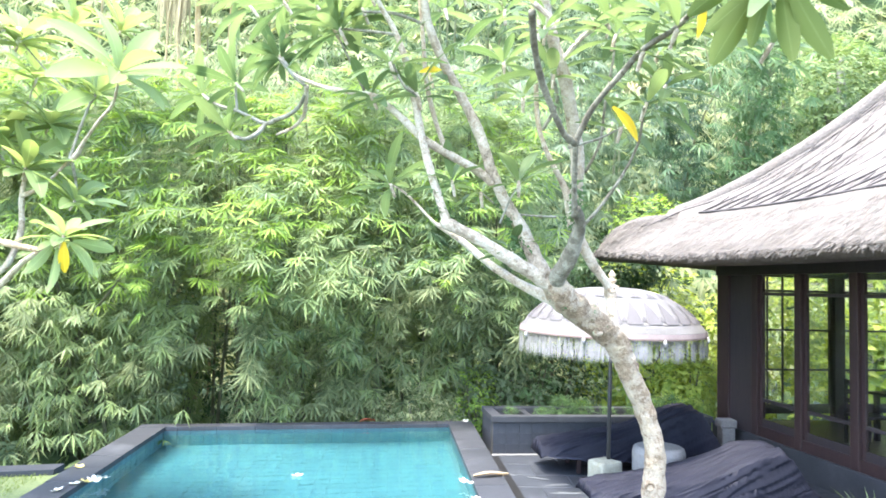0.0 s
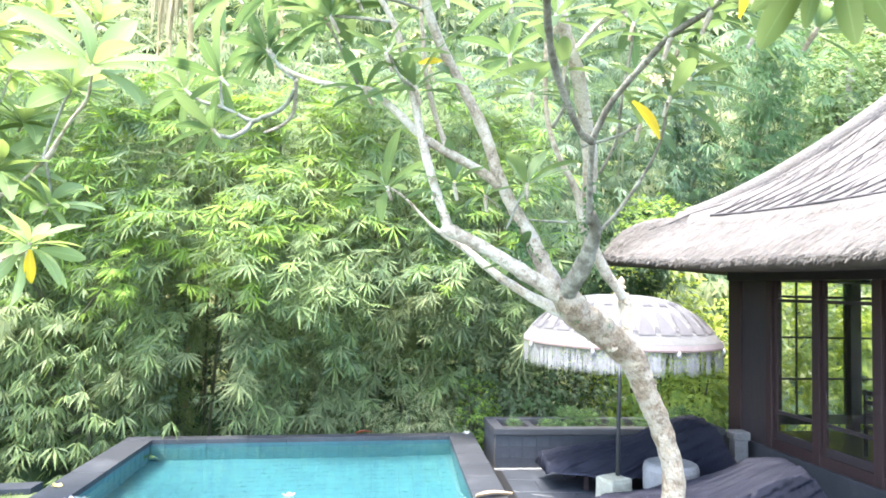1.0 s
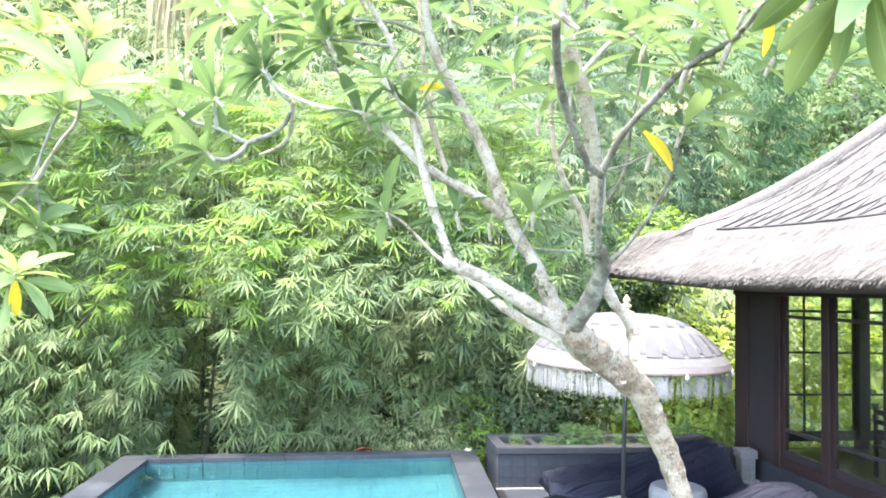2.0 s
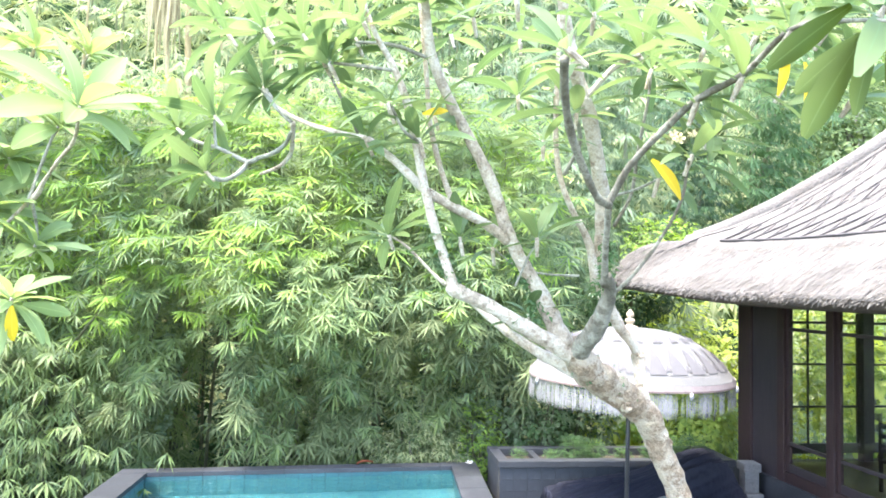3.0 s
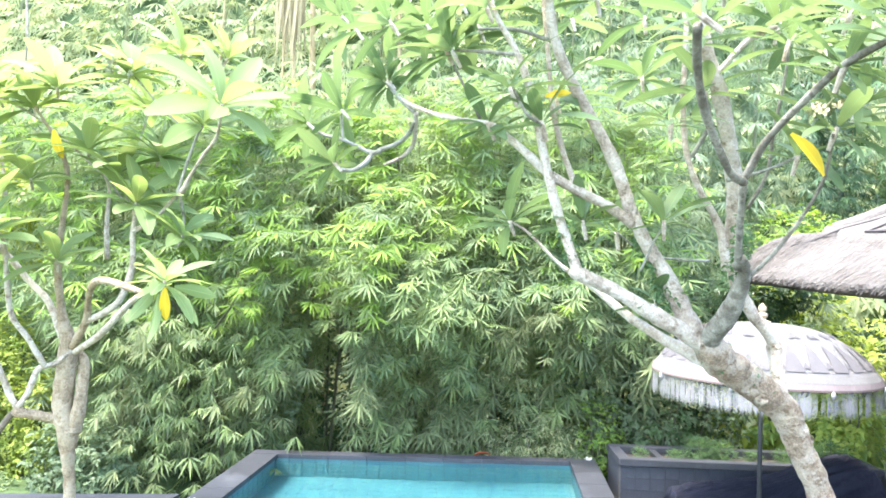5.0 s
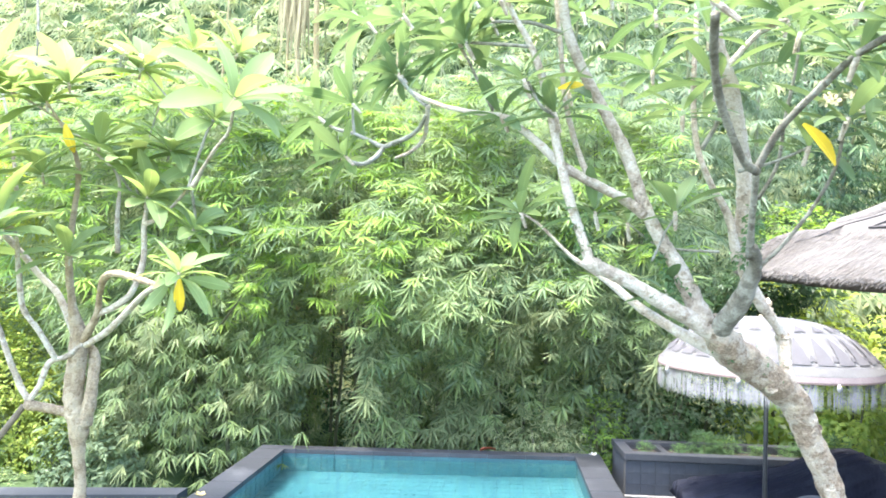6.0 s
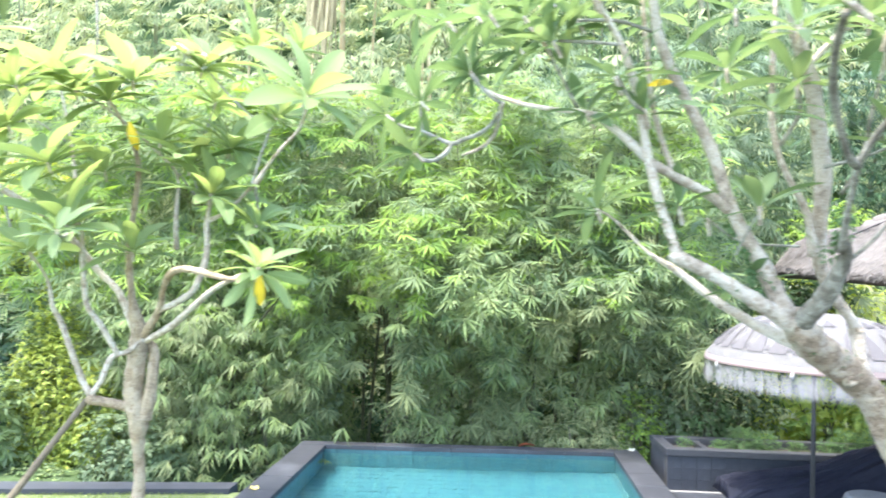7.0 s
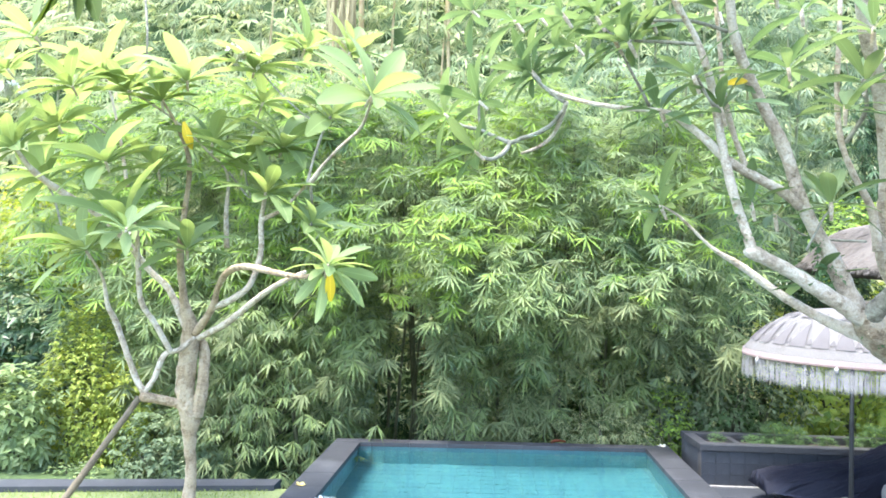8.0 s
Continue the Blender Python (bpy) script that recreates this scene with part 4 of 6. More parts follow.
LEAVES = [leaf_mesh("frangipani_leaf", ln, ln * w, d, f, tw, PLUMERIA) for ln, w, d, f, tw in ((0.38, 0.24, 0.18, 0.3, 0.2), (0.42, 0.22, 0.3, 0.25, -0.3), (0.34, 0.26, 0.1, 0.35, 0.1), (0.4, 0.23, 0.45, 0.2, 0.35), (0.3, 0.27, 0.25, 0.4, -0.15))]
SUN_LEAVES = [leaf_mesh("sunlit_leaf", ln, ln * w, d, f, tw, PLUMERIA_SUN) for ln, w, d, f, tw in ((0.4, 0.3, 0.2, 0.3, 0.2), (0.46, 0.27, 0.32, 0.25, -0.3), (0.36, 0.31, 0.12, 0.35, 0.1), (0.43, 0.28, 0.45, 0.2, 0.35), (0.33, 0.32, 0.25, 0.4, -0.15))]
# Hanging leaf in the darkened colour, for leaves seen against the light.
SHADED_LEAF = leaf_mesh("shaded_leaf", 0.42, 0.1, 0.12, 0.25, 0.15, PLUMERIA_SHADED)
OLD_LEAVES = [leaf_mesh("yellow_leaf", 0.29, 0.095, 0.35, 0.3, 0.3, YELLOW_LEAF)]


def whorl(tree, tip, axis, count, size=1.0, wide=1.15, shapes=LEAVES):
    """A rosette of leaves about a branch tip."""
    axis = Vector(axis).normalized()
    a = axis.orthogonal().normalized()
    b = axis.cross(a)
    turn = random.uniform(0, 6.28)
    foot = Vector(tip) - axis * 0.14
    bud = part("leaf_rosette", tube(bmesh.new(), [(*foot, 0.012), (*(Vector(tip) - axis * 0.05), 0.017), (*tip, 0.012)], 7), BARK_YOUNG, tree)
    for k in range(count):
        ang = turn + k * 2.399
        tilt = wide * (0.3 + 0.7 * ((k + 1) / count) ** 0.7) + random.uniform(-0.15, 0.15)
        d = (axis * math.cos(tilt) + (a * math.cos(ang) + b * math.sin(ang)) * math.sin(tilt)).normalized()
        up = (axis - d * axis.dot(d)).normalized()
        side = up.cross(d)
        s = size * random.uniform(0.75, 1.15)
        m = Matrix((d * s, side * s, up * s)).transposed().to_4x4()
        m.translation = Vector(tip) + d * 0.03 - axis * 0.05 * k / count
        ob = new("leaf", random.choice(shapes))
        ob.matrix_basis = m
        ob.parent = bud


def yellow(tree, at, way, size=1.0):
    d = Vector(way).normalized()
    side = d.cross(Vector((0.3, -1, 0.2))).normalized()
    m = Matrix((d * size, side * size, side.cross(-d) * -size)).transposed().to_4x4()
    m.translation = at
    ob = new("leaf", OLD_LEAVES[0])
    ob.matrix_basis = m
    ob.parent = tree
    ob["label"] = "withered bright yellow leaf"


def limbs_of(tree, bark, old, grown):
    def limb(points, dark=False):
        rows = spline([(x, y, z, r * (0.9 if r > 0.1 else 0.76 if r > 0.034 else 0.64)) for x, y, z, r in points], 18 if points[0][3] > 0.055 else 7)
        big = points[0][3] > 0.055
        if dark:
            bark_here = BARK_DARK
        else:
            bark_here = old if points[0][3] > grown else bark if points[0][3] > 0.032 else BARK_TWIG
        part("branch" if points[0][3] < 0.1 else "trunk", tube(bmesh.new(), rows, 28 if big else 11, 0.15 if big else 0.16, 0.1 if big else 0.12, points[0][0]), bark_here, tree, smooth=True)
    return limb


def dress(tree, tips, centre, count, size, shapes, wide=1.6):
    for k, tip in enumerate(tips):
        out = Vector(tip) - Vector(centre)
        whorl(tree, tip, Vector((out.x * 0.35, out.y * 0.35, 1.0)), count + random.randint(-2, 2), size * random.uniform(0.85, 1.15), wide, shapes)


def tree_flower(tree, at, size, way, petal=PETAL, label="white frangipani bloom"):
    """A five-petalled bloom on a branch tip."""
    mb = bmesh.new()
    q = Vector(way).to_track_quat("Z", "Y")
    for k in range(5):
        a = 2 * math.pi * k / 5
        vs = []
        for u, w in ((0.05, 0.0), (0.35, 0.26), (0.75, 0.34), (1.0, 0.05), (0.8, -0.22), (0.4, -0.24)):
            v = Vector(((math.cos(a) * u - math.sin(a) * w), (math.sin(a) * u + math.cos(a) * w), 0.35 * u + 0.2 * w)) * size
            vs.append(mb.verts.new(Vector(at) + q @ v))
        mb.faces.new(vs)
    bmesh.ops.solidify(mb, geom=mb.faces[:], thickness=0.003)
    part("flower", mb, petal, tree, label, smooth=True)


def bloom(tree, at, n, spread, size, petal=PETAL, label="white frangipani bloom"):
    for k in range(n):
        d = Vector((random.uniform(-1, 1), random.uniform(-1, 0.3), random.uniform(-0.2, 1))).normalized()
        tree_flower(tree, Vector(at) + d * spread * random.uniform(0.4, 1), size * random.uniform(0.8, 1.1), d, petal, label)


def mossy(tree, line, n, r, size=(0.03, 0.07)):
    """Small creeper leaves that cling to a stretch of bark."""
    rows = spline(line, 12)
    pick = rows[rng.integers(0, len(rows), n)]
    d = unit(rng.normal(0, 1, (n, 3)))
    stuff("creeper", [fans(rng, pick[:, :3] + d * r * rng.uniform(0.7, 1.1, (n, 1)), d, (2, 4), size, 0.5, 1.2, (0.0, 0.3))], HERB_LEAF, "small-leaved creeper on the bark", "", tree)


def knot(tree, at, way, r):
    """A healed branch scar: a raised ring with a sunken heart."""
    q = Vector(way).to_track_quat("Z", "Y").to_matrix().to_4x4()
    q.translation = at
    part("branch_scar", lathe(bmesh.new(), [(r * 1.25, -0.05), (r * 1.15, 0.0), (r, 0.018), (r * 0.75, 0.02), (r * 0.5, 0.004), (r * 0.1, -0.004)], 14, wobble=0.25), BARK, tree, m=q, smooth=True)


def hang(tree, foot, tip, shape=None):
    """A single large leaf hanging from foot to tip, its face to the terrace."""
    d = Vector(tip) - Vector(foot)
    s = d.length / 0.42
    d.normalize()
    up = (Vector((random.uniform(-0.3, 0.9), 1, 0.1)) - d * 0.2).normalized()
    side = up.cross(d).normalized()
    up = d.cross(side)
    m = Matrix((d * s, side * s, up * s)).transposed().to_4x4()
    m.translation = foot
    ob = new("leaf", shape or SHADED_LEAF)
    ob.matrix_basis = m
    ob.parent = tree


def right_frangipani():
    tree = thing("frangipani_tree", "leaning frangipani tree with pale bark and long green leaves", "tree", None, "frangipani trees")
    limb = limbs_of(tree, BARK_YOUNG, BARK, 0.105)
    limb([(1.96, 6.39, -0.02, 0.125), (1.96, 6.3, 0.58, 0.112), (1.97, 6.28, 0.94, 0.104), (1.87, 6.27, 1.31, 0.102), (1.7, 6.2, 1.67, 0.108), (1.55, 6.13, 1.96, 0.125), (1.26, 5.98, 2.18, 0.135), (0.99, 5.77, 2.36, 0.128), (0.86, 5.68, 2.54, 0.112)])
    limb([(0.93, 5.72, 2.43, 0.1), (0.49, 5.51, 2.67, 0.07), (0.2, 5.41, 2.83, 0.062), (-0.01, 5.33, 2.92, 0.066), (-0.06, 5.33, 2.96, 0.05)])
    limb([(-0.02, 5.33, 2.92, 0.05), (-0.06, 5.3, 3.03, 0.044), (-0.12, 5.29, 3.2, 0.044), (-0.19, 5.26, 3.41, 0.042), (-0.27, 5.21, 3.72, 0.04), (-0.35, 5.15, 4.08, 0.038), (-0.46, 5.08, 4.37, 0.034), (-0.59, 5.02, 4.58, 0.03), (-0.69, 5.01, 4.82, 0.028)])
    limb([(0.98, 5.82, 2.31, 0.08), (0.69, 5.92, 2.44, 0.055), (0.4, 6.01, 2.62, 0.045), (0.12, 6.11, 2.85, 0.038), (-0.12, 6.1, 3, 0.024), (-0.38, 6.09, 3.25, 0.016), (-0.54, 6.09, 3.35, 0.012)])
    limb([(0.81, 5.67, 2.53, 0.1), (0.59, 5.59, 2.94, 0.075), (0.44, 5.53, 3.17, 0.062), (0.33, 5.47, 3.4, 0.058), (0.21, 5.41, 3.71, 0.055), (0.05, 5.34, 3.99, 0.05), (-0.11, 5.23, 4.25, 0.046), (-0.22, 5.12, 4.5, 0.042), (-0.28, 5, 4.83, 0.04)])
    limb([(0.35, 5.48, 3.28, 0.05), (0.19, 5.42, 3.39, 0.046), (0, 5.37, 3.48, 0.046), (-0.23, 5.27, 3.59, 0.042), (-0.39, 5.21, 3.73, 0.038), (-0.55, 5.26, 3.87, 0.032), (-0.65, 5.36, 3.96, 0.03), (-0.89, 5.65, 4.06, 0.028), (-1.21, 5.95, 4.2, 0.026), (-1.51, 6.25, 4.4, 0.024), (-1.64, 6.34, 4.58, 0.02)])
    limb([(-1.33, 6.10, 4.23, 0.034), (-1.37, 6.30, 4.14, 0.03), (-1.43, 6.50, 4.04, 0.028), (-1.55, 6.60, 3.95, 0.026), (-1.73, 6.70, 3.90, 0.016)])
    limb([(-1.36, 6.20, 4.18, 0.026), (-1.44, 6.35, 4.11, 0.03), (-1.56, 6.50, 4.06, 0.03), (-1.71, 6.60, 4.03, 0.032), (-1.83, 6.65, 4.00, 0.034), (-1.99, 6.70, 4.07, 0.03), (-2.13, 6.70, 4.13, 0.028), (-2.32, 6.70, 4.18, 0.026), (-2.47, 6.70, 4.28, 0.018)])
    limb([(-1.83, 6.65, 4.00, 0.032), (-1.88, 6.60, 3.90, 0.03), (-1.99, 6.55, 3.82, 0.03), (-2.09, 6.50, 3.83, 0.026), (-2.15, 6.50, 3.88, 0.016)])
    limb([(-2.13, 6.70, 4.13, 0.024), (-2.14, 6.68, 4.26, 0.022), (-2.14, 6.65, 4.37, 0.018)])
    limb([(-1.34, 6.10, 4.23, 0.026), (-1.47, 6.20, 4.35, 0.024), (-1.64, 6.30, 4.54, 0.018)])
    limb([(-0.05, 5.37, 3.53, 0.034), (-0.15, 5.36, 3.8, 0.03), (-0.22, 5.34, 4.08, 0.028), (-0.25, 5.33, 4.37, 0.026), (-0.29, 5.31, 4.74, 0.024), (-0.32, 5.29, 5.01, 0.022)])
    limb([(0.9, 5.67, 2.48, 0.1), (0.98, 5.4, 2.7, 0.085), (1.01, 5.19, 2.93, 0.058), (0.95, 5.03, 3.04, 0.04)], True)
    limb([(0.95, 5.09, 2.98, 0.036), (0.9, 4.88, 3.18, 0.03), (0.85, 4.61, 3.46, 0.03)], True)
    limb([(0.85, 4.61, 3.46, 0.034), (0.93, 4.45, 3.66, 0.03), (1.07, 4.24, 3.84, 0.029), (1.15, 4.03, 3.93, 0.028), (1.29, 3.82, 4, 0.025), (1.41, 3.61, 4.14, 0.02), (1.49, 3.32, 4.07, 0.014), (1.62, 3.17, 4.01, 0.012)], True)
    limb([(0.85, 4.61, 3.45, 0.036), (0.74, 4.46, 3.48, 0.034), (0.6, 4.25, 3.64, 0.033), (0.5, 4.05, 3.78, 0.033), (0.43, 3.82, 3.9, 0.033), (0.39, 3.62, 3.98, 0.033)], True)
    limb([(1.55, 6.13, 1.99, 0.085), (1.54, 6.22, 2.19, 0.058), (1.54, 6.27, 2.32, 0.06), (1.54, 6.31, 2.41, 0.072), (1.54, 6.31, 2.46, 0.045)])
    limb([(1.55, 6.31, 2.41, 0.06), (1.48, 6.26, 2.51, 0.05), (1.34, 6.2, 2.68, 0.06), (1.19, 6.09, 2.93, 0.064), (1.14, 5.97, 3.25, 0.074), (1.12, 5.85, 3.58, 0.077), (1.04, 5.73, 3.93, 0.075), (0.95, 5.62, 4.24, 0.07), (0.83, 5.51, 4.52, 0.064), (0.73, 5.39, 4.8, 0.056), (0.68, 5.28, 4.99, 0.05)])
    limb([(1.1, 5.98, 2.99, 0.05), (1.03, 5.92, 3.31, 0.04), (0.87, 5.86, 3.59, 0.034), (0.77, 5.84, 3.87, 0.034), (0.74, 5.82, 4.27, 0.03), (0.75, 5.8, 4.67, 0.028), (0.75, 5.78, 5.07, 0.024)])
    limb([(0.81, 5.84, 3.82, 0.026), (0.91, 5.73, 4.05, 0.024), (0.84, 5.62, 4.26, 0.022)])
    limb([(0.9, 5.56, 4.33, 0.034), (1.04, 5.5, 4.5, 0.032), (1.14, 5.5, 4.59, 0.03), (1.31, 5.49, 4.67, 0.026)])
    limb([(1.04, 5.19, 2.93, 0.024), (1.14, 5.08, 3.06, 0.02), (1.27, 4.96, 3.28, 0.018), (1.36, 4.85, 3.51, 0.016), (1.37, 4.74, 3.75, 0.014)], True)
    limb([(1.13, 5.56, 3.41, 0.02), (1.22, 5.45, 3.63, 0.018), (1.23, 5.33, 3.91, 0.017), (1.26, 5.21, 4.24, 0.015), (1.28, 5.2, 4.46, 0.013)], True)
    limb([(0.94, 5.35, 3.57, 0.02), (1.17, 5.25, 3.63, 0.016), (1.32, 5.14, 3.7, 0.012)])
    limb([(-0.29, 5.15, 3.9, 0.018), (-0.39, 5.05, 3.96, 0.017), (-0.48, 5.04, 4.13, 0.014)], True)
    limb([(-0.73, 5.45, 4.02, 0.018), (-0.85, 5.44, 4.25, 0.017), (-1, 5.43, 4.53, 0.015), (-1.14, 5.42, 4.69, 0.012)], True)
    limb([(-0.46, 5.08, 4.36, 0.02), (-0.69, 5.13, 4.4, 0.018), (-0.92, 5.23, 4.45, 0.014)])
    limb([(-0.24, 5.17, 4.48, 0.022), (-0.48, 5.22, 4.58, 0.02), (-0.76, 5.32, 4.63, 0.016)])
    limb([(0.42, 5.55, 2.96, 0.014), (0.5, 5.48, 3.17, 0.012), (0.56, 5.48, 3.26, 0.01)])
    limb([(0.93, 5.78, 3.05, 0.016), (0.66, 5.79, 3.06, 0.014), (0.47, 5.79, 3.1, 0.012), (0.27, 5.78, 3.25, 0.01)])
    tips = []
    # First four rosettes: added above the view to shade the hanging leaves.
    tips += [(1.48, 3.19, 4.57), (1.70, 3.10, 4.40), (1.35, 3.27, 4.92), (1.56, 3.16, 5.11), (1.64, 3.31, 4.13), (1.41, 3.61, 4.14), (1.15, 4.03, 3.93), (1.39, 4.74, 3.79)]
    tips += [(1.28, 5.20, 4.46), (1.31, 5.49, 4.67), (1.29, 3.82, 4.00), (0.77, 4.70, 4.64), (0.25, 4.31, 4.56), (0.56, 5.47, 3.31), (0.54, 5.70, 2.76), (0.27, 5.78, 3.25)]
    tips += [(0.01, 5.48, 3.30), (-0.54, 6.09, 3.35), (-0.29, 5.15, 3.93), (-0.50, 5.04, 4.13), (-0.67, 5.36, 3.97), (-1.00, 5.43, 4.53), (-1.14, 5.42, 4.71), (-1.40, 5.33, 4.71)]
    tips += [(-0.92, 5.23, 4.45), (-0.76, 5.32, 4.66), (-1.64, 6.34, 4.59), (-2.48, 6.70, 4.29), (-2.15, 6.50, 3.89), (-2.14, 6.65, 4.40), (-1.64, 6.30, 4.55), (-0.28, 5.10, 4.83)]
    tips += [(0.05, 5.10, 4.75), (1.82, 4.10, 4.40), (-0.67, 4.92, 4.65), (1.32, 5.14, 3.71), (0.86, 5.62, 4.26), (-1.78, 5.73, 4.82), (1.59, 4.92, 3.98), (-0.20, 5.54, 4.21)]
    tips += [(0.55, 5.2, 3.95)]
    whorl(tree, (0.38, 3.6, 4.03), (-0.8, -0.1, 0.6), 6, 0.62, 1.2)
    tips += [(-1.59, 6.13, 5.02), (-0.97, 5.91, 5.09), (0.48, 6.12, 4.52), (0.44, 5.71, 4.84), (0.70, 5.12, 4.47), (1.60, 5.12, 4.30), (1.46, 4.71, 4.46), (1.69, 4.51, 4.48)]
    tips += [(1.96, 4.72, 4.25), (1.82, 4.01, 4.33), (1.91, 3.93, 3.96), (1.36, 5.69, 4.90), (-1.24, 6.53, 4.88), (-2.27, 6.92, 5.40), (-0.08, 6.11, 5.01), (2.23, 5.09, 4.78)]
    dress(tree, tips, (0.6, 5.5, 2.6), 10, 1.0, LEAVES, 1.7)
    yellow(tree, (1.37, 3.43, 3.93), (0.2, 0, -1), 0.6)
    yellow(tree, (1.24, 3.36, 3.98), (0.1, 0, -1), 0.7)
    yellow(tree, (-0.27, 5.14, 4.09), (0.8, 0, 0.2), 0.6)
    yellow(tree, (1.14, 4.74, 3.75), (0.7, -0.05, -0.7), 1.05)
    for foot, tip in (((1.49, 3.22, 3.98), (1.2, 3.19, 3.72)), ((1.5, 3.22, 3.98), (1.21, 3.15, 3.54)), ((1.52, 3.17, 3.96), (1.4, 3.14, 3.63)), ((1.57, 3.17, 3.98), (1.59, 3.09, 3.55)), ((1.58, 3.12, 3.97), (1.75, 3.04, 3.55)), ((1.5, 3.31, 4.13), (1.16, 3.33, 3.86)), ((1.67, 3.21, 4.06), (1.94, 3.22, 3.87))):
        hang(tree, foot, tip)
    knot(tree, (1.74, 6.17, 1.74), (0.3, -0.9, 0.2), 0.04)
    knot(tree, (1.9, 6.21, 0.65), (-0.1, -1.0, 0.0), 0.042)
    knot(tree, (1.54, 6.27, 2.43), (0.4, -0.8, 0.5), 0.038)
    knot(tree, (1.34, 5.9, 2.06), (0.2, -0.9, 0.4), 0.034)
    bloom(tree, (1.28, 4.73, 3.87), 6, 0.07, 0.036, PETAL_CREAM, "cream frangipani bloom")
    bloom(tree, (1.39, 4.73, 3.88), 5, 0.07, 0.036, PETAL_CREAM, "cream frangipani bloom")
    mossy(tree, [(0.62, 5.62, 2.75), (0.48, 5.6, 3.05), (0.38, 5.56, 3.35)], 120, 0.075, (0.03, 0.06))
    mossy(tree, [(0.95, 5.3, 2.95), (1.0, 5.2, 3.05), (0.97, 5.1, 3.25)], 100, 0.06, (0.03, 0.06))
    mossy(tree, [(0.05, 5.36, 2.93), (-0.08, 5.33, 3.05), (-0.1, 5.3, 3.3)], 80, 0.05, (0.03, 0.06))
    mossy(tree, [(1.5, 6.15, 2.1), (1.2, 5.95, 2.25), (0.95, 5.75, 2.4)], 70, 0.12, (0.03, 0.05))
    return tree


def left_frangipani():
    c = Vector((-1.45, 0.13, 2.64))
    m = Matrix.Translation(c) @ Matrix.Scale(0.93, 4) @ Matrix.Translation(-c)
    tree = thing("frangipani_tree", "forked frangipani tree with rosettes of leaves on the lawn", "tree", m, "frangipani trees")
    limb = limbs_of(tree, BARK_YOUNG, BARK_TAN, 0.06)
    limb([(-5.84, 8.36, -0.45, 0.115), (-5.78, 8.34, 0.12, 0.09), (-5.78, 8.27, 0.55, 0.092), (-5.76, 8.2, 0.94, 0.13), (-5.82, 8.17, 1.25, 0.125), (-5.8, 8.16, 1.6, 0.12), (-5.77, 8.14, 1.98, 0.11), (-5.86, 8.11, 2.36, 0.066), (-5.92, 8.08, 2.92, 0.056), (-5.88, 8.06, 3.4, 0.044), (-5.83, 8.03, 4.03, 0.039), (-5.9, 7.8, 4.47, 0.028), (-6.02, 7.66, 4.74, 0.024)])
    limb([(-5.69, 8.21, 0.94, 0.104), (-5.61, 8.2, 1.33, 0.091), (-5.65, 8.28, 1.73, 0.085), (-5.73, 8.26, 1.91, 0.049)])
    limb([(-5.79, 8.19, 1.08, 0.091), (-5.93, 8.09, 1.11, 0.076), (-6.1, 7.99, 1.16, 0.071), (-6.2, 7.92, 1.19, 0.081), (-6.25, 7.9, 1.21, 0.049)])
    limb([(-6.17, 7.95, 1.18, 0.055), (-6.25, 7.91, 1.3, 0.051), (-6.32, 7.89, 1.44, 0.049), (-6.38, 7.77, 1.75, 0.044), (-6.5, 7.73, 2.08, 0.044), (-6.54, 7.62, 2.28, 0.037), (-6.55, 7.5, 2.61, 0.024), (-6.62, 7.27, 2.93, 0.018)])
    limb([(-6.21, 7.92, 1.24, 0.044), (-6.09, 7.93, 1.42, 0.044), (-5.98, 7.93, 1.69, 0.044), (-5.81, 8, 1.77, 0.041), (-5.69, 8.11, 1.92, 0.041)])
    limb([(-5.91, 7.94, 1.74, 0.044), (-6.03, 7.8, 2.06, 0.044), (-6.15, 7.67, 2.33, 0.041), (-6.14, 7.55, 2.76, 0.037), (-6.11, 7.43, 3.2, 0.028), (-6.09, 7.23, 3.22, 0.022)])
    limb([(-5.82, 8.14, 1.98, 0.055), (-6.09, 8.18, 2.46, 0.052), (-6.39, 8.22, 2.7, 0.05), (-6.62, 8.07, 3.04, 0.05), (-6.81, 7.83, 3.33, 0.054), (-7.16, 7.56, 3.6, 0.052), (-7.35, 7.32, 3.8, 0.046), (-7.51, 7.18, 4.07, 0.03)])
    limb([(-5.69, 8.11, 1.95, 0.061), (-5.37, 7.88, 2.28, 0.055), (-5.22, 7.69, 2.52, 0.044), (-4.91, 7.32, 2.72, 0.05), (-4.57, 7.06, 2.76, 0.046), (-4.16, 6.82, 2.7, 0.04), (-3.75, 6.48, 2.67, 0.034), (-3.44, 6.21, 2.75, 0.024)])
    limb([(-5.37, 7.88, 2.28, 0.051), (-5.1, 7.82, 2.39, 0.051), (-4.86, 7.74, 2.56, 0.046), (-4.74, 7.74, 2.93, 0.044), (-4.74, 7.72, 3.32, 0.039), (-4.69, 7.71, 3.65, 0.026)])
    limb([(-5.62, 8.07, 1.9, 0.049), (-5.11, 7.73, 2.12, 0.05), (-4.63, 7.38, 2.4, 0.046), (-4.24, 7.02, 2.58, 0.036), (-3.85, 6.76, 2.72, 0.026)])
    limb([(-4.74, 7.72, 3.32, 0.037), (-4.46, 7.65, 3.44, 0.028), (-4.22, 7.62, 3.67, 0.028), (-4.08, 7.59, 3.79, 0.037), (-3.92, 7.45, 3.93, 0.028), (-3.6, 7.1, 4.08, 0.026), (-3.35, 6.85, 4.2, 0.024), (-3.18, 6.59, 4.41, 0.018)])
    limb([(-4.12, 7.59, 3.7, 0.026), (-4.12, 7.7, 3.45, 0.022), (-4.13, 7.71, 3.26, 0.018)])
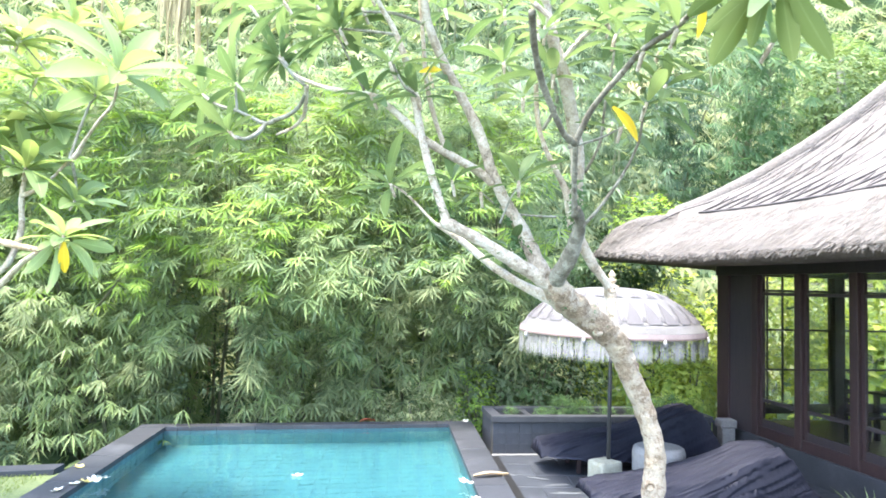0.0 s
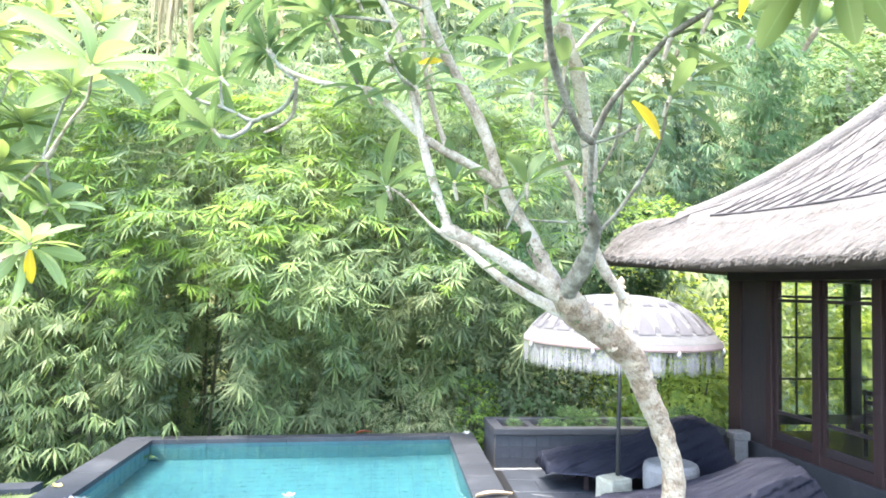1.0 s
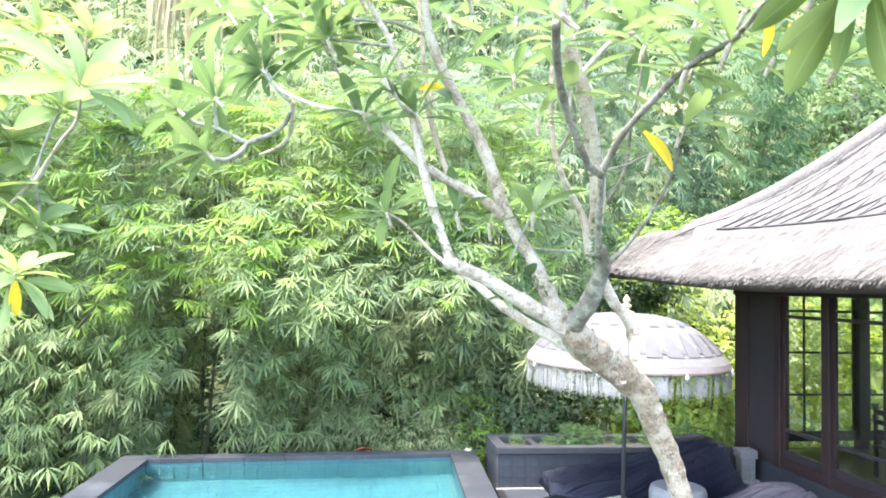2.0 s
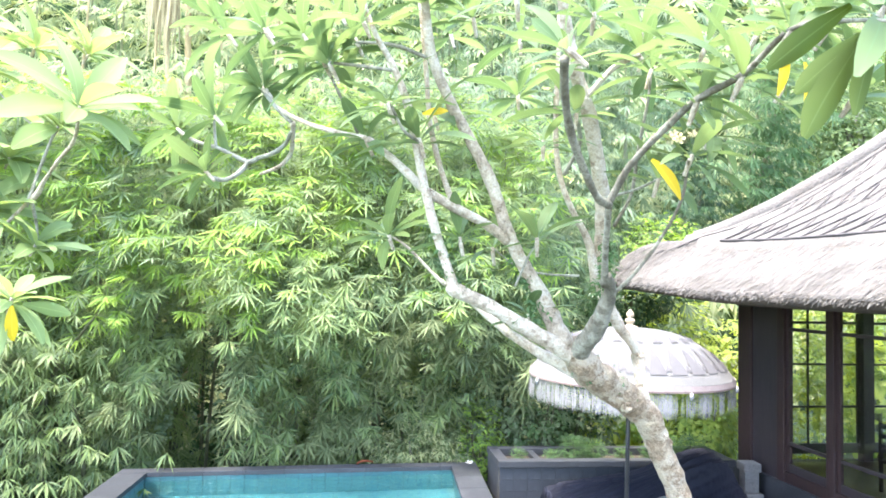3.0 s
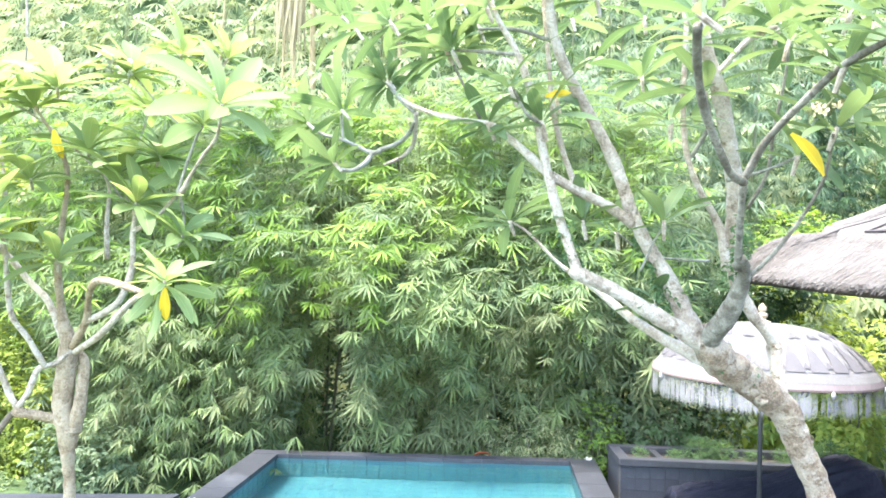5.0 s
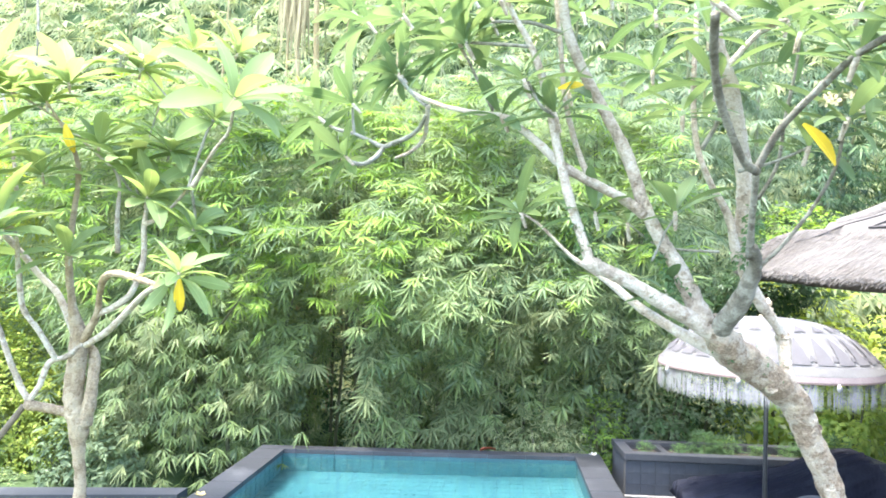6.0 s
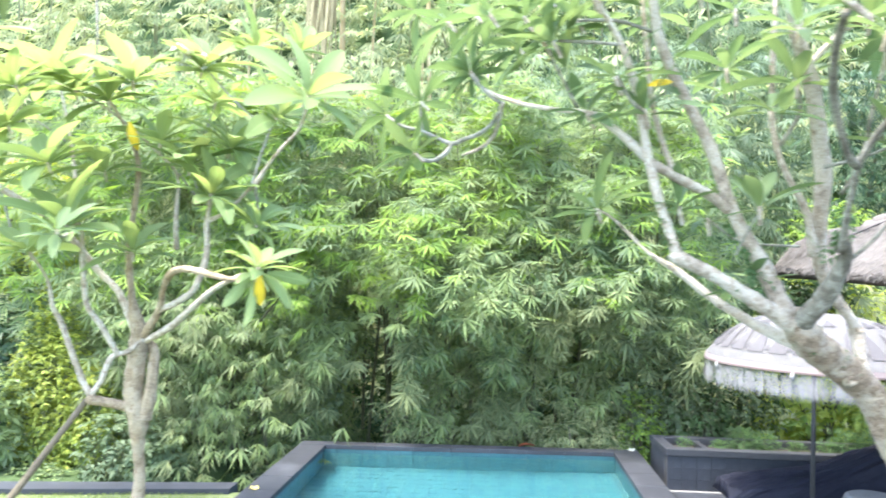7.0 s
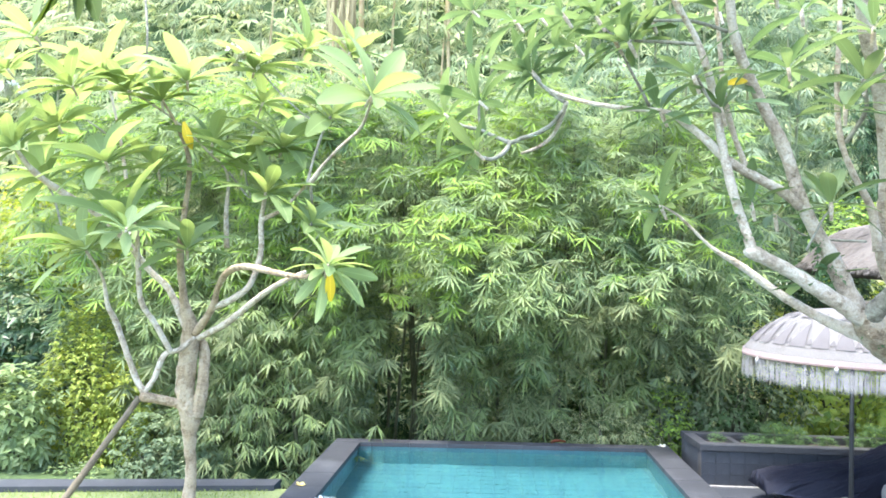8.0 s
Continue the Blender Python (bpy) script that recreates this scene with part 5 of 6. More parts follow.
    limb([(-4.17, 7.58, 3.66, 0.026), (-4.12, 7.67, 4.03, 0.024), (-4, 7.67, 4.39, 0.022), (-3.93, 7.67, 4.52, 0.02)])
    limb([(-4, 7.67, 4.41, 0.02), (-4.26, 7.72, 4.54, 0.018), (-4.56, 7.77, 4.79, 0.016), (-4.9, 7.8, 5.14, 0.014)])
    limb([(-5.4, 8.25, 3.01, 0.041), (-5.41, 8.22, 3.43, 0.037), (-5.41, 8.2, 3.92, 0.026), (-5.59, 8.06, 4.17, 0.024), (-5.95, 7.89, 4.52, 0.022), (-6.24, 7.73, 4.73, 0.018), (-6.42, 7.6, 4.83, 0.014)])
    limb([(-5.39, 8.2, 3.95, 0.024), (-5.09, 8.16, 3.63, 0.018), (-5.09, 8.05, 3.83, 0.016), (-5.13, 8.03, 4.03, 0.014)])
    limb([(-6.64, 8.03, 3.74, 0.037), (-6.78, 8.09, 4.25, 0.028), (-6.95, 8.14, 4.77, 0.024), (-7.13, 8.19, 5.23, 0.02)])
    limb([(-6.85, 8.07, 4.32, 0.02), (-7.03, 7.94, 4.47, 0.018), (-7.14, 7.92, 4.54, 0.014)])
    limb([(-7.42, 7.95, 3.16, 0.022), (-7.54, 7.91, 3.58, 0.022), (-7.65, 7.89, 3.78, 0.02)])
    limb([(-5.32, 8.59, 4.35, 0.02), (-5.22, 8.59, 4.72, 0.018), (-5.15, 8.59, 4.95, 0.016)])
    limb([(-6.48, 8.0, 5.0, 0.012), (-6.45, 8.0, 5.6, 0.02), (-6.55, 8.0, 6.4, 0.026), (-6.0, 6.9, 6.6, 0.03), (-5.4, 5.4, 6.0, 0.024), (-5.05, 4.75, 5.12, 0.014)], True)
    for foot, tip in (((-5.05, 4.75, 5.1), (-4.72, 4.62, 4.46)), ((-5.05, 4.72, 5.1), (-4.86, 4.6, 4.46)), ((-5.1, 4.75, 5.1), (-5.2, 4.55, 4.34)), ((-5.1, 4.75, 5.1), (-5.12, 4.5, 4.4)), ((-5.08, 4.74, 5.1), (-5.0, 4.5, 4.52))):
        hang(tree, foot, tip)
    tips = []
    tips += [(-6.81, 7.14, 4.77), (-5.62, 7.51, 4.92), (-6.29, 7.06, 3.89), (-5.99, 7.04, 3.20), (-6.02, 7.66, 4.74), (-5.04, 7.84, 4.00), (-4.65, 7.61, 3.63), (-3.18, 6.59, 4.45)]
    tips += [(-4.34, 7.87, 5.39), (-4.93, 7.80, 5.15), (-7.51, 7.18, 4.08), (-6.62, 7.27, 2.93), (-5.46, 7.87, 4.27), (-6.42, 7.60, 4.84), (-3.81, 7.95, 5.37), (-7.17, 8.18, 5.26)]
    tips += [(-4.13, 7.71, 3.29), (-3.93, 7.67, 4.52), (-7.65, 7.88, 3.82), (-5.15, 8.59, 4.95), (-6.65, 6.34, 5.05), (-6.04, 7.70, 3.90), (-4.62, 7.99, 4.23)]
    tips += [(-7.52, 7.87, 4.49), (-7.70, 7.21, 5.00), (-5.58, 7.62, 2.97)]
    limb([(-6.11, 7.43, 3.2, 0.026), (-5.9, 7.0, 3.16, 0.022), (-5.6, 6.5, 3.04, 0.02), (-5.41, 6.15, 3.05, 0.016)])
    whorl(tree, (-5.41, 6.15, 3.08), (0.2, -0.3, 0.9), 11, 1.0, 1.7)
    part("prop", tube(bmesh.new(), spline([(-6.98, 7.15, -0.33, 0.042), (-6.6, 7.6, 0.5, 0.038), (-6.27, 7.93, 1.18, 0.034)], 9), 14, 0.16, 0.15), PROP_WOOD, tree, "brown propping pole")
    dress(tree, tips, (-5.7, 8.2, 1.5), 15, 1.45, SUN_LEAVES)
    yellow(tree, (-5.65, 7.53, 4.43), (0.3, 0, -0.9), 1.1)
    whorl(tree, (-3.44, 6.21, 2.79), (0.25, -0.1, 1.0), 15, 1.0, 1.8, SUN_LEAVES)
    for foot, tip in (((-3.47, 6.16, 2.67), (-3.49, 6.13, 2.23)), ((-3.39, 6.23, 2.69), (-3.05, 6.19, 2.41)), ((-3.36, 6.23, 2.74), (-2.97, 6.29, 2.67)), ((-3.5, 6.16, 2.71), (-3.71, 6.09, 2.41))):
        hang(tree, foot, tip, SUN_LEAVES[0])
    yellow(tree, (-3.41, 6.17, 2.73), (0.08, -0.1, -1), 0.95)
    bloom(tree, (-4.92, 7.6, 5.13), 9, 0.14, 0.075)
    bloom(tree, (-5.09, 7.67, 5.23), 7, 0.14, 0.075)
    bloom(tree, (-7.47, 7.05, 4.69), 8, 0.14, 0.075)
    return tree


right_frangipani()
left_frangipani()

# ---- terrace ----
bm = boxed(0.95, 9.0, 1.0, 12.05, DECK - 0.25, DECK - 0.012)
low, top = [[bm.verts.new((x, y, z)) for x, y in ((-4.09, -7.0), (0.949, -7.0), (0.949, 2.8), (-4.09, 1.98))] for z in (DECK - 0.25, DECK - 0.012)]
bm.faces.new(top)
for k in range(4):
    bm.faces.new((low[k], low[(k + 1) % 4], top[(k + 1) % 4], top[k]))
box(bm, 0.951, 9.0, -7.0, 0.999, DECK - 0.25, DECK - 0.012)
terrace = tagged(part("pavement", bm, GROUT), "terrace of dark grey stone slabs", "pavement", kind="structure")


def planter():
    m = pose(0.88, 11.0, DECK, 0, 0, 6)
    ob = thing("planter", "long dark stone planter clad in tiles with low green herbs", "planter", m)
    L, D, H, T = 3.72, 0.98, 0.62, 0.17
    part("front_wall", boxed(0.02, L, 0.02, T - 0.02, 0, H - 0.1), GROUT, ob)
    part("rear_wall", boxed(0.02, L, D - T, D - 0.02, 0, H - 0.1), STONE_DARK, ob)
    part("end_wall", boxed(0.021, T, T - 0.02, D - T, 0, H - 0.1), STONE_DECK, ob)
    part("end_wall", boxed(L - T, L - 0.001, T - 0.02, D - T, 0, H - 0.1), STONE_DECK, ob)
    part("coping", boxed(0, L + 0.02, -0.01, T, H - 0.1, H, 0.012), STONE_DARK, ob)
    part("coping", boxed(0, L + 0.02, D - T, D, H - 0.1, H, 0.012), STONE_DARK, ob)
    part("coping", boxed(0.001, T, T + 0.001, D - T - 0.001, H - 0.1, H - 0.002, 0.01), STONE_DARK, ob)
    part("coping", boxed(L - T + 0.02, L + 0.019, T + 0.001, D - T - 0.001, H - 0.1, H - 0.002, 0.01), STONE_DECK, ob)
    part("divider", boxed(0.62, 0.72, T + 0.001, D - T - 0.001, H - 0.1, H - 0.03, 0.008), STONE_DARK, ob)
    part("soil", boxed(T, L - T, T - 0.02, D - T, 0, H - 0.12), SOIL, ob)
    v, f = tile_mesh(0.2095, 0.1675, 0.005)
    clad = mesh_arrays("cladding_tile", v, f, STONE_DECK)
    for i in range(17):
        for j in range(3):
            tile = new("cladding_tile", clad)
            tile.matrix_basis = pose(0.13 + 0.212 * i, 0.019, 0.09 + 0.17 * j, 90, 0, 0)
            tile.parent = ob
    return m


def tile_mesh(w, h, d):
    """A tile with bevelled edges, face up, centred."""
    b = min(w, h) * 0.015
    v = [(x * w / 2, y * h / 2, 0) for x, y in ((-1, -1), (1, -1), (1, 1), (-1, 1))] + [(x * (w / 2 - b), y * (h / 2 - b), d) for x, y in ((-1, -1), (1, -1), (1, 1), (-1, 1))]
    f = [(4, 5, 6, 7), (0, 1, 5, 4), (1, 2, 6, 5), (2, 3, 7, 6), (3, 0, 4, 7)]
    return np.array(v), np.array(f)


planter_at = planter()


def herb(x, y, radius, n, material=VINE_LEAF, size=(0.05, 0.1)):
    base = thing("herb", "feathery green herb growing in the stone planter", "plant", planter_at @ pose(x, y, 0.5), "herbs in the planter")
    p, d = blob_points(rng, n, (0, 0, radius * 0.6), (radius, radius * 0.7, radius * 0.75), 0.3)
    p[:, 2] = np.maximum(p[:, 2], 0.02)
    stuff("foliage", [fans(rng, p, d + np.array([0, 0, 0.6]), (5, 9), (0.04, 0.09), 0.14, 1.6, (-0.3, 0.2))], material, "", "", base)
    part("stem", tube(bmesh.new(), [(0, 0, -0.05, 0.012), (0.01, 0, radius * 0.5, 0.01), (0, 0.02, radius, 0.004)], 6), CULM, base)


for x, y, r, n, mat in ((0.42, 0.5, 0.13, 90, HERB_LEAF), (0.92, 0.45, 0.15, 100, HERB_LEAF), (1.32, 0.55, 0.27, 300, HERB_LEAF), (1.62, 0.5, 0.24, 220, HERB_LEAF), (2.1, 0.5, 0.15, 110, HERB_LEAF), (2.55, 0.5, 0.16, 120, HERB_LEAF), (2.85, 0.5, 0.3, 340, HERB_LEAF), (3.25, 0.5, 0.29, 300, HERB_LEAF)):
    herb(x, y, r, n, mat)


def umbrella():
    ob = thing("parasol", "white fringed ceremonial parasol with grey printed triangles on a dark pole", "parasol", pose(2.39, 9.6, DECK, 0.8, 0.3, 0))
    R, rim, top = 1.27, 2.15, 2.72

    def dome(r):
        return rim + (top - rim) * (1 - (r / R) ** 3.0)

    bm = bmesh.new()
    n = 32
    prev = None
    for k in range(14):
        r = R * min(k, 12 if k == 13 else 11.85 if k == 12 else k) / 12
        ring = [bm.verts.new((r * math.cos(a), r * math.sin(a), dome(r))) for a in np.linspace(0, 2 * math.pi, n * 2, False)] if k else [bm.verts.new((0, 0, top))]
        if prev:
            for j in range(n * 2):
                q = (j + 1) % (n * 2)
                bm.faces.new((prev[0], ring[j], ring[q]) if len(prev) == 1 else (prev[j], ring[j], ring[q], prev[q]))
        prev = ring
    bmesh.ops.solidify(bm, geom=bm.faces[:], thickness=0.008)
    part("canopy", bm, CLOTH_WHITE, ob, "white canvas dome", smooth=True)
    def motif(a, r0, r1, half, name, notch):
        """A flat printed figure that lies on the dome: a triangle with a notched foot."""
        mb = bmesh.new()
        rows = []
        for q in range(9):
            t = q / 8
            r = r0 + (r1 - r0) * t
            w = half * (1 - t) ** 0.9
            inner = half * notch * max(0.0, 1 - t / 0.25)
            line = [-w, -inner, inner, w]
            rows.append([mb.verts.new((r * math.cos(a + u / r), r * math.sin(a + u / r), dome(r) + 0.016)) for u in line])
        for p, q in zip(rows, rows[1:]):
            for j in (0, 2):
                mb.faces.new((p[j], p[j + 1], q[j + 1], q[j]))
        bmesh.ops.remove_doubles(mb, verts=mb.verts, dist=0.0005)
        bmesh.ops.recalc_face_normals(mb, faces=mb.faces)
        part(name, mb, CLOTH_PRINT, ob)

    for k in range(28):
        motif(2 * math.pi * k / 28, 1.18, 0.88, 0.1, "printed_triangle", 0.0)
    for k in range(20):
        motif(2 * math.pi * (k + 0.5) / 20, 0.78, 0.65, 0.07, "printed_arc", 0.2)
    for k in range(28):
        motif(2 * math.pi * (k + 0.5) / 28, 1.15, 1.09, 0.04, "printed_dot", 0.2)
    bm = bmesh.new()
    rings = [[bm.verts.new(((R + o) * math.cos(a), (R + o) * math.sin(a), rim + dz)) for a in np.linspace(0, 2 * math.pi, 64, False)] for o, dz in ((0.002, 0.012), (0.012, -0.045), (0.004, -0.045), (-0.006, 0.004))]
    for a, b in zip(rings, rings[1:] + rings[:1]):
        for k in range(64):
            bm.faces.new((a[k], b[k], b[(k + 1) % 64], a[(k + 1) % 64]))
    bmesh.ops.recalc_face_normals(bm, faces=bm.faces)
    part("rim_band", bm, CLOTH_BAND, ob, "beige braided rim band")
    part("rim_trim", lathe(bmesh.new(), [(R + 0.003, rim - 0.066), (R + 0.015, rim - 0.066), (R + 0.014, rim - 0.046), (R + 0.004, rim - 0.046)], 64), CLOTH_TRIM, ob, "brown braid under the band")
    base, way, side, ln, wd = [], [], [], [], []
    for a in rng.uniform(0, 2 * math.pi, 3600):
        if noise.noise(Vector((math.cos(a) * 9, math.sin(a) * 9, 0.3))) + 0.55 < rng.random() * 0.9:
            continue
        base.append(((R + 0.008) * math.cos(a), (R + 0.008) * math.sin(a), rim - 0.055))
        way.append((rng.normal(0, 0.03), rng.normal(0, 0.03), -1))
        side.append((-math.sin(a), math.cos(a), 0))
        ln.append(rng.uniform(0.25, 0.32)), wd.append(rng.uniform(0.003, 0.007))
    stuff("fringe", [blades(np.array(base), unit(np.array(way)), np.array(side), np.array(ln), np.array(wd), 0.0, 0.1, 0.7)], FRINGE, "long white thread fringe", "", ob)
    for k in range(8):
        a = 2 * math.pi * (k + 0.35) / 8
        part("tassel", lathe(bmesh.new(), [(0.003, 0.03), (0.015, 0.022), (0.024, 0.0), (0.026, -0.025), (0.016, -0.045), (0.006, -0.06)], 12, ((R + 0.02) * math.cos(a), (R + 0.02) * math.sin(a), rim - 0.08)), FRINGE, ob, "cream tassel", smooth=True)
    part("pole", tube(bmesh.new(), [(0, 0, 0.3, 0.028), (0, 0, 1.4, 0.027), (0, 0, top - 0.02, 0.025)], 12), METAL_DARK, ob, "dark pole", smooth=True)
    part("finial", lathe(bmesh.new(), [(0.1, top - 0.02), (0.1, top + 0.02), (0.045, top + 0.035), (0.04, top + 0.06), (0.062, top + 0.08), (0.062, top + 0.11), (0.03, top + 0.13), (0.05, top + 0.155), (0.046, top + 0.19), (0.022, top + 0.215), (0.008, top + 0.24)], 16), GOLD, ob, "turned gilt finial", smooth=True)
    for k in range(16):
        a = 2 * math.pi * k / 16
        part("rib", tube(bmesh.new(), [(0.03 * math.cos(a), 0.03 * math.sin(a), top - 0.03, 0.008), (0.7 * math.cos(a), 0.7 * math.sin(a), dome(0.7) - 0.02, 0.008), (1.24 * math.cos(a), 1.24 * math.sin(a), dome(1.24) - 0.02, 0.008)], 5), WOOD_DARK, ob)
    return ob


umbrella()
base = boxed(-0.18, 0.18, -0.17, 0.17, 0, 0.32, 0.05)
bmesh.ops.subdivide_edges(base, edges=base.edges[:], cuts=2, use_grid_fill=True)
for vert in base.verts:
    vert.co += 0.016 * noise.noise_vector(vert.co * 7)
    if vert.co.z < 0.03:
        vert.co.z = max(0.0, vert.co.z)
tagged(part("stone_block", base, STONE_PALE, None, m=pose(2.33, 9.55, DECK, 0, 0, 28)), "pale weathered stone block at the foot of the parasol", "stone block")
stool = lathe(bmesh.new(), [(0.3, 0), (0.34, 0.03), (0.35, 0.5), (0.33, 0.56), (0.3, 0.58)], 28, wobble=0.03)
tagged(part("side_table", stool, STONE_GREY, None, m=pose(3.0, 9.3, DECK)), "round grey stone drum table between the loungers", "side table")


def lounger(x, y, turn, rise=1.0):
    m = pose(x, y, DECK, 0, 0, turn)
    ob = thing("sun_lounger", "dark timber sun lounger hidden under a tarpaulin cover", "lounger", m, "loungers on the terrace")
    part("frame", boxed(0.2, 2.5, -0.33, 0.33, 0.24, 0.32, 0.01), WOOD_RED, ob)
    for lx in (0.55, 2.2):
        for ly in (-0.3, 0.3):
            part("leg", boxed(lx - 0.03, lx + 0.03, ly - 0.03, ly + 0.03, 0, 0.24, 0.006), WOOD_RED, ob)
    bm = bmesh.new()
    nl, nw = 150, 110
    grid = []
    for i in range(nl + 1):
        s = i / nl
        lx = 2.8 * s
        h = 0.42 + 0.16 * float(smooth_step(0.0, 0.5, s)) + 0.36 * float(smooth_step(0.4, 0.82, s)) - 0.55 * float(smooth_step(0.84, 1.0, s))
        half = 0.37 + 0.03 * math.sin(5 * s) - 0.14 * float(smooth_step(0.1, 0.0, s))
        skirt = 0.24 - 0.16 * float(smooth_step(0.3, 0.9, s)) + 0.02 * math.sin(17 * s)
        line = []
        for j in range(nw + 1):
            t = 2 * j / nw - 1
            if abs(t) < 0.55:
                ly, lz = half * t / 0.55, h - 0.05 * (t / 0.55) ** 2
            else:
                q = (abs(t) - 0.55) / 0.45
                ly = math.copysign(half + 0.09 * q, t)
                lz = (h - 0.05) * (1 - q) + min(skirt, h - 0.06) * q
            g = (ly - 0.5 * lx if t < 0 else -ly - 0.3 * lx) + 0.8 * lz
            fold = 0.0
            for f, amp in ((2.2, 0.026), (5.0, 0.03), (9.0, 0.026), (17.0, 0.018)):
                c = noise.noise(Vector((g * f + 0.4 * noise.noise(Vector((lx * 2, ly * 3, f))), lx * 0.4 + x, y + f)))
                fold += amp * (max(0.0, 1 - abs(c) * 3.2) ** 1.6 - 0.3)
            v = Vector((lx, ly, lz * rise)) + Vector((0, math.copysign(fold * 0.8, t) * (abs(t) > 0.45), fold))
            line.append(bm.verts.new(v))
        grid.append(line)
    for a, b in zip(grid, grid[1:]):
        for j in range(nw):
            bm.faces.new((a[j], b[j], b[j + 1], a[j + 1]))
    for line, off in ((grid[0], -0.03), (grid[-1], 0.04)):
        low = [bm.verts.new((v.co.x + off, v.co.y * 0.97, min(v.co.z - 0.01, 0.24 if off < 0 else 0.1))) for v in line]
        for j in range(nw):
            q = (line[j], line[j + 1], low[j + 1], low[j])
            bm.faces.new(q if line is grid[0] else q[::-1])
    hems = [[(*line[j].co, 0.011) for line in grid[4:-4:3]] for j in (0, nw)]
    bmesh.ops.solidify(bm, geom=bm.faces[:], thickness=0.006)
    cover = tagged(part("lounger_cover", bm, TARP, None, m=m, smooth=True), "creased navy tarpaulin cover draped over a sun lounger", "cover", "covers on the loungers")
    for rows in hems:
        part("hem", tube(bmesh.new(), rows, 6), TARP, cover, "stitched hem of the tarpaulin", smooth=True)


lounger(1.5, 10.3, 5)
lounger(1.78, 8.3, 5, 0.84)

# ---- pool edge and kerb ----


def slab_row(parent, u0, u1, v0, v1, z0, z1, length, along, name="slab", material=STONE_DARK):
    span = (u1 - u0) if along == "u" else (v1 - v0)
    n = max(1, round(span / length))
    for k in range(n):
        a, b = span * k / n + 0.002, span * (k + 1) / n - 0.002
        bm = bmesh.new()
        dz = random.uniform(-0.002, 0.002)
        if along == "u":
            site_box(bm, u0 + a, u0 + b, v0, v1, z0, z1 + dz, 0.005)
        else:
            site_box(bm, u0, u1, v0 + a, v0 + b, z0, z1 + dz, 0.005)
        part(name, bm, material, parent)


slab_row(pool, -POOL_W, 0, 0, 0.24, RIM - 0.07, RIM, 0.6, "u", "edge_slab")
slab_row(pool, -POOL_W, 0, POOL_L - 0.4, POOL_L, RIM - 0.07, RIM, 0.6, "u", "edge_slab")
slab_row(pool, -POOL_W, -POOL_W + 0.42, 0.24, POOL_L - 0.4, RIM - 0.07, RIM, 0.6, "v", "edge_slab")
slab_row(pool, -0.42, 0, 0.24, POOL_L - 0.4, RIM - 0.07, RIM, 0.6, "v", "edge_slab")

bm = bmesh.new()
top = [(-4.9, 9.12), (-8.34, 8.27), (-12.2, 7.3), (-12.1, 7.0), (-8.09, 7.98), (-4.88, 8.82)]
up = [bm.verts.new((x, y, -0.02)) for x, y in top]
lo = [bm.verts.new((x, y, -0.6)) for x, y in top]
bm.faces.new(up)
for k in range(6):
    bm.faces.new((lo[k], lo[(k + 1) % 6], up[(k + 1) % 6], up[k]))
bmesh.ops.recalc_face_normals(bm, faces=bm.faces)
tagged(part("kerb", bm, STONE_DARK), "low dark stone kerb at the end of the lawn", "kerb", kind="structure")

# pool lining: tiles with recessed joints


def joined_tiles(name, places, w, h, d, material, parent):
    """Many tiles in one mesh; places give the centre and the two axes of each."""
    v, f = tile_mesh(w, h, d)
    vs, fs = [], []
    for k, (c, ax, ay, az) in enumerate(places):
        vs.append(np.array(c) + v[:, :1] * ax + v[:, 1:2] * ay + v[:, 2:] * (az * random.uniform(0.8, 1.1)))
        fs.append(f + 8 * k)
    ob = new(name, mesh_arrays(name, np.concatenate(vs), np.concatenate(fs), material))
    ob.parent = parent
    ob["kind"] = "stuff"


U, V, Z = np.array((0.986, 0.165, 0)), np.array((0.0785, -0.997, 0)), np.array((0, 0, 1.0))
floor_z = -0.96
TW = 0.19
joined_tiles("floor_tiles", [(site(-POOL_W + 0.48 + 0.2 * i, 0.33 + 0.2 * j, floor_z + 0.002), U, V, Z) for i in range(23) for j in range(42)], TW, TW, 0.005, TILE_FLOOR, pool)
joined_tiles("side_tiles", [(site(-POOL_W + 0.382, 0.34 + 0.2 * i, floor_z + 0.1 + 0.19 * j), V, Z, U) for i in range(42) for j in range(5)] + [(site(-0.382, 0.34 + 0.2 * i, floor_z + 0.1 + 0.19 * j), V, Z, -U) for i in range(42) for j in range(5)], 0.194, 0.185, 0.005, TILE_JOINED, pool)
tv, tf = tile_mesh(0.197, 0.185, 0.005)
far_tile = mesh_arrays("wall_tile", tv, tf, TILE)
turn = Matrix((U, Z, V)).transposed().to_4x4()
for i in range(23):
    for j in range(5):
        ob = new("wall_tile", far_tile)
        ob.matrix_basis = Matrix.Translation(site(-POOL_W + 0.5 + 0.203 * i, 0.222, floor_z + 0.1 + 0.19 * j)) @ turn
        ob.parent = pool

# terrace slabs
dv, df = tile_mesh(0.896, 0.596, 0.012)
deck_slab = mesh_arrays("paving_slab", dv, df, STONE_DECK)
for i in range(6):
    for j in range(10):
        ob = new("paving_slab", deck_slab)
        ob.matrix_basis = pose(1.42 + 0.9 * i - (0.45 if j % 2 else 0) + 0.45, 5.4 + 0.6 * j, DECK - 0.0125)
        ob.parent = terrace
half_slab = mesh_arrays("half_slab", dv * np.array((0.45 / 0.9, 1, 1)), df, STONE_DECK)
for j in range(10):
    ob = new("paving_slab", half_slab)
    ob.matrix_basis = pose(1.197 if j % 2 == 0 else 6.1, 5.4 + 0.6 * j, DECK - 0.0125)
    ob.parent = terrace

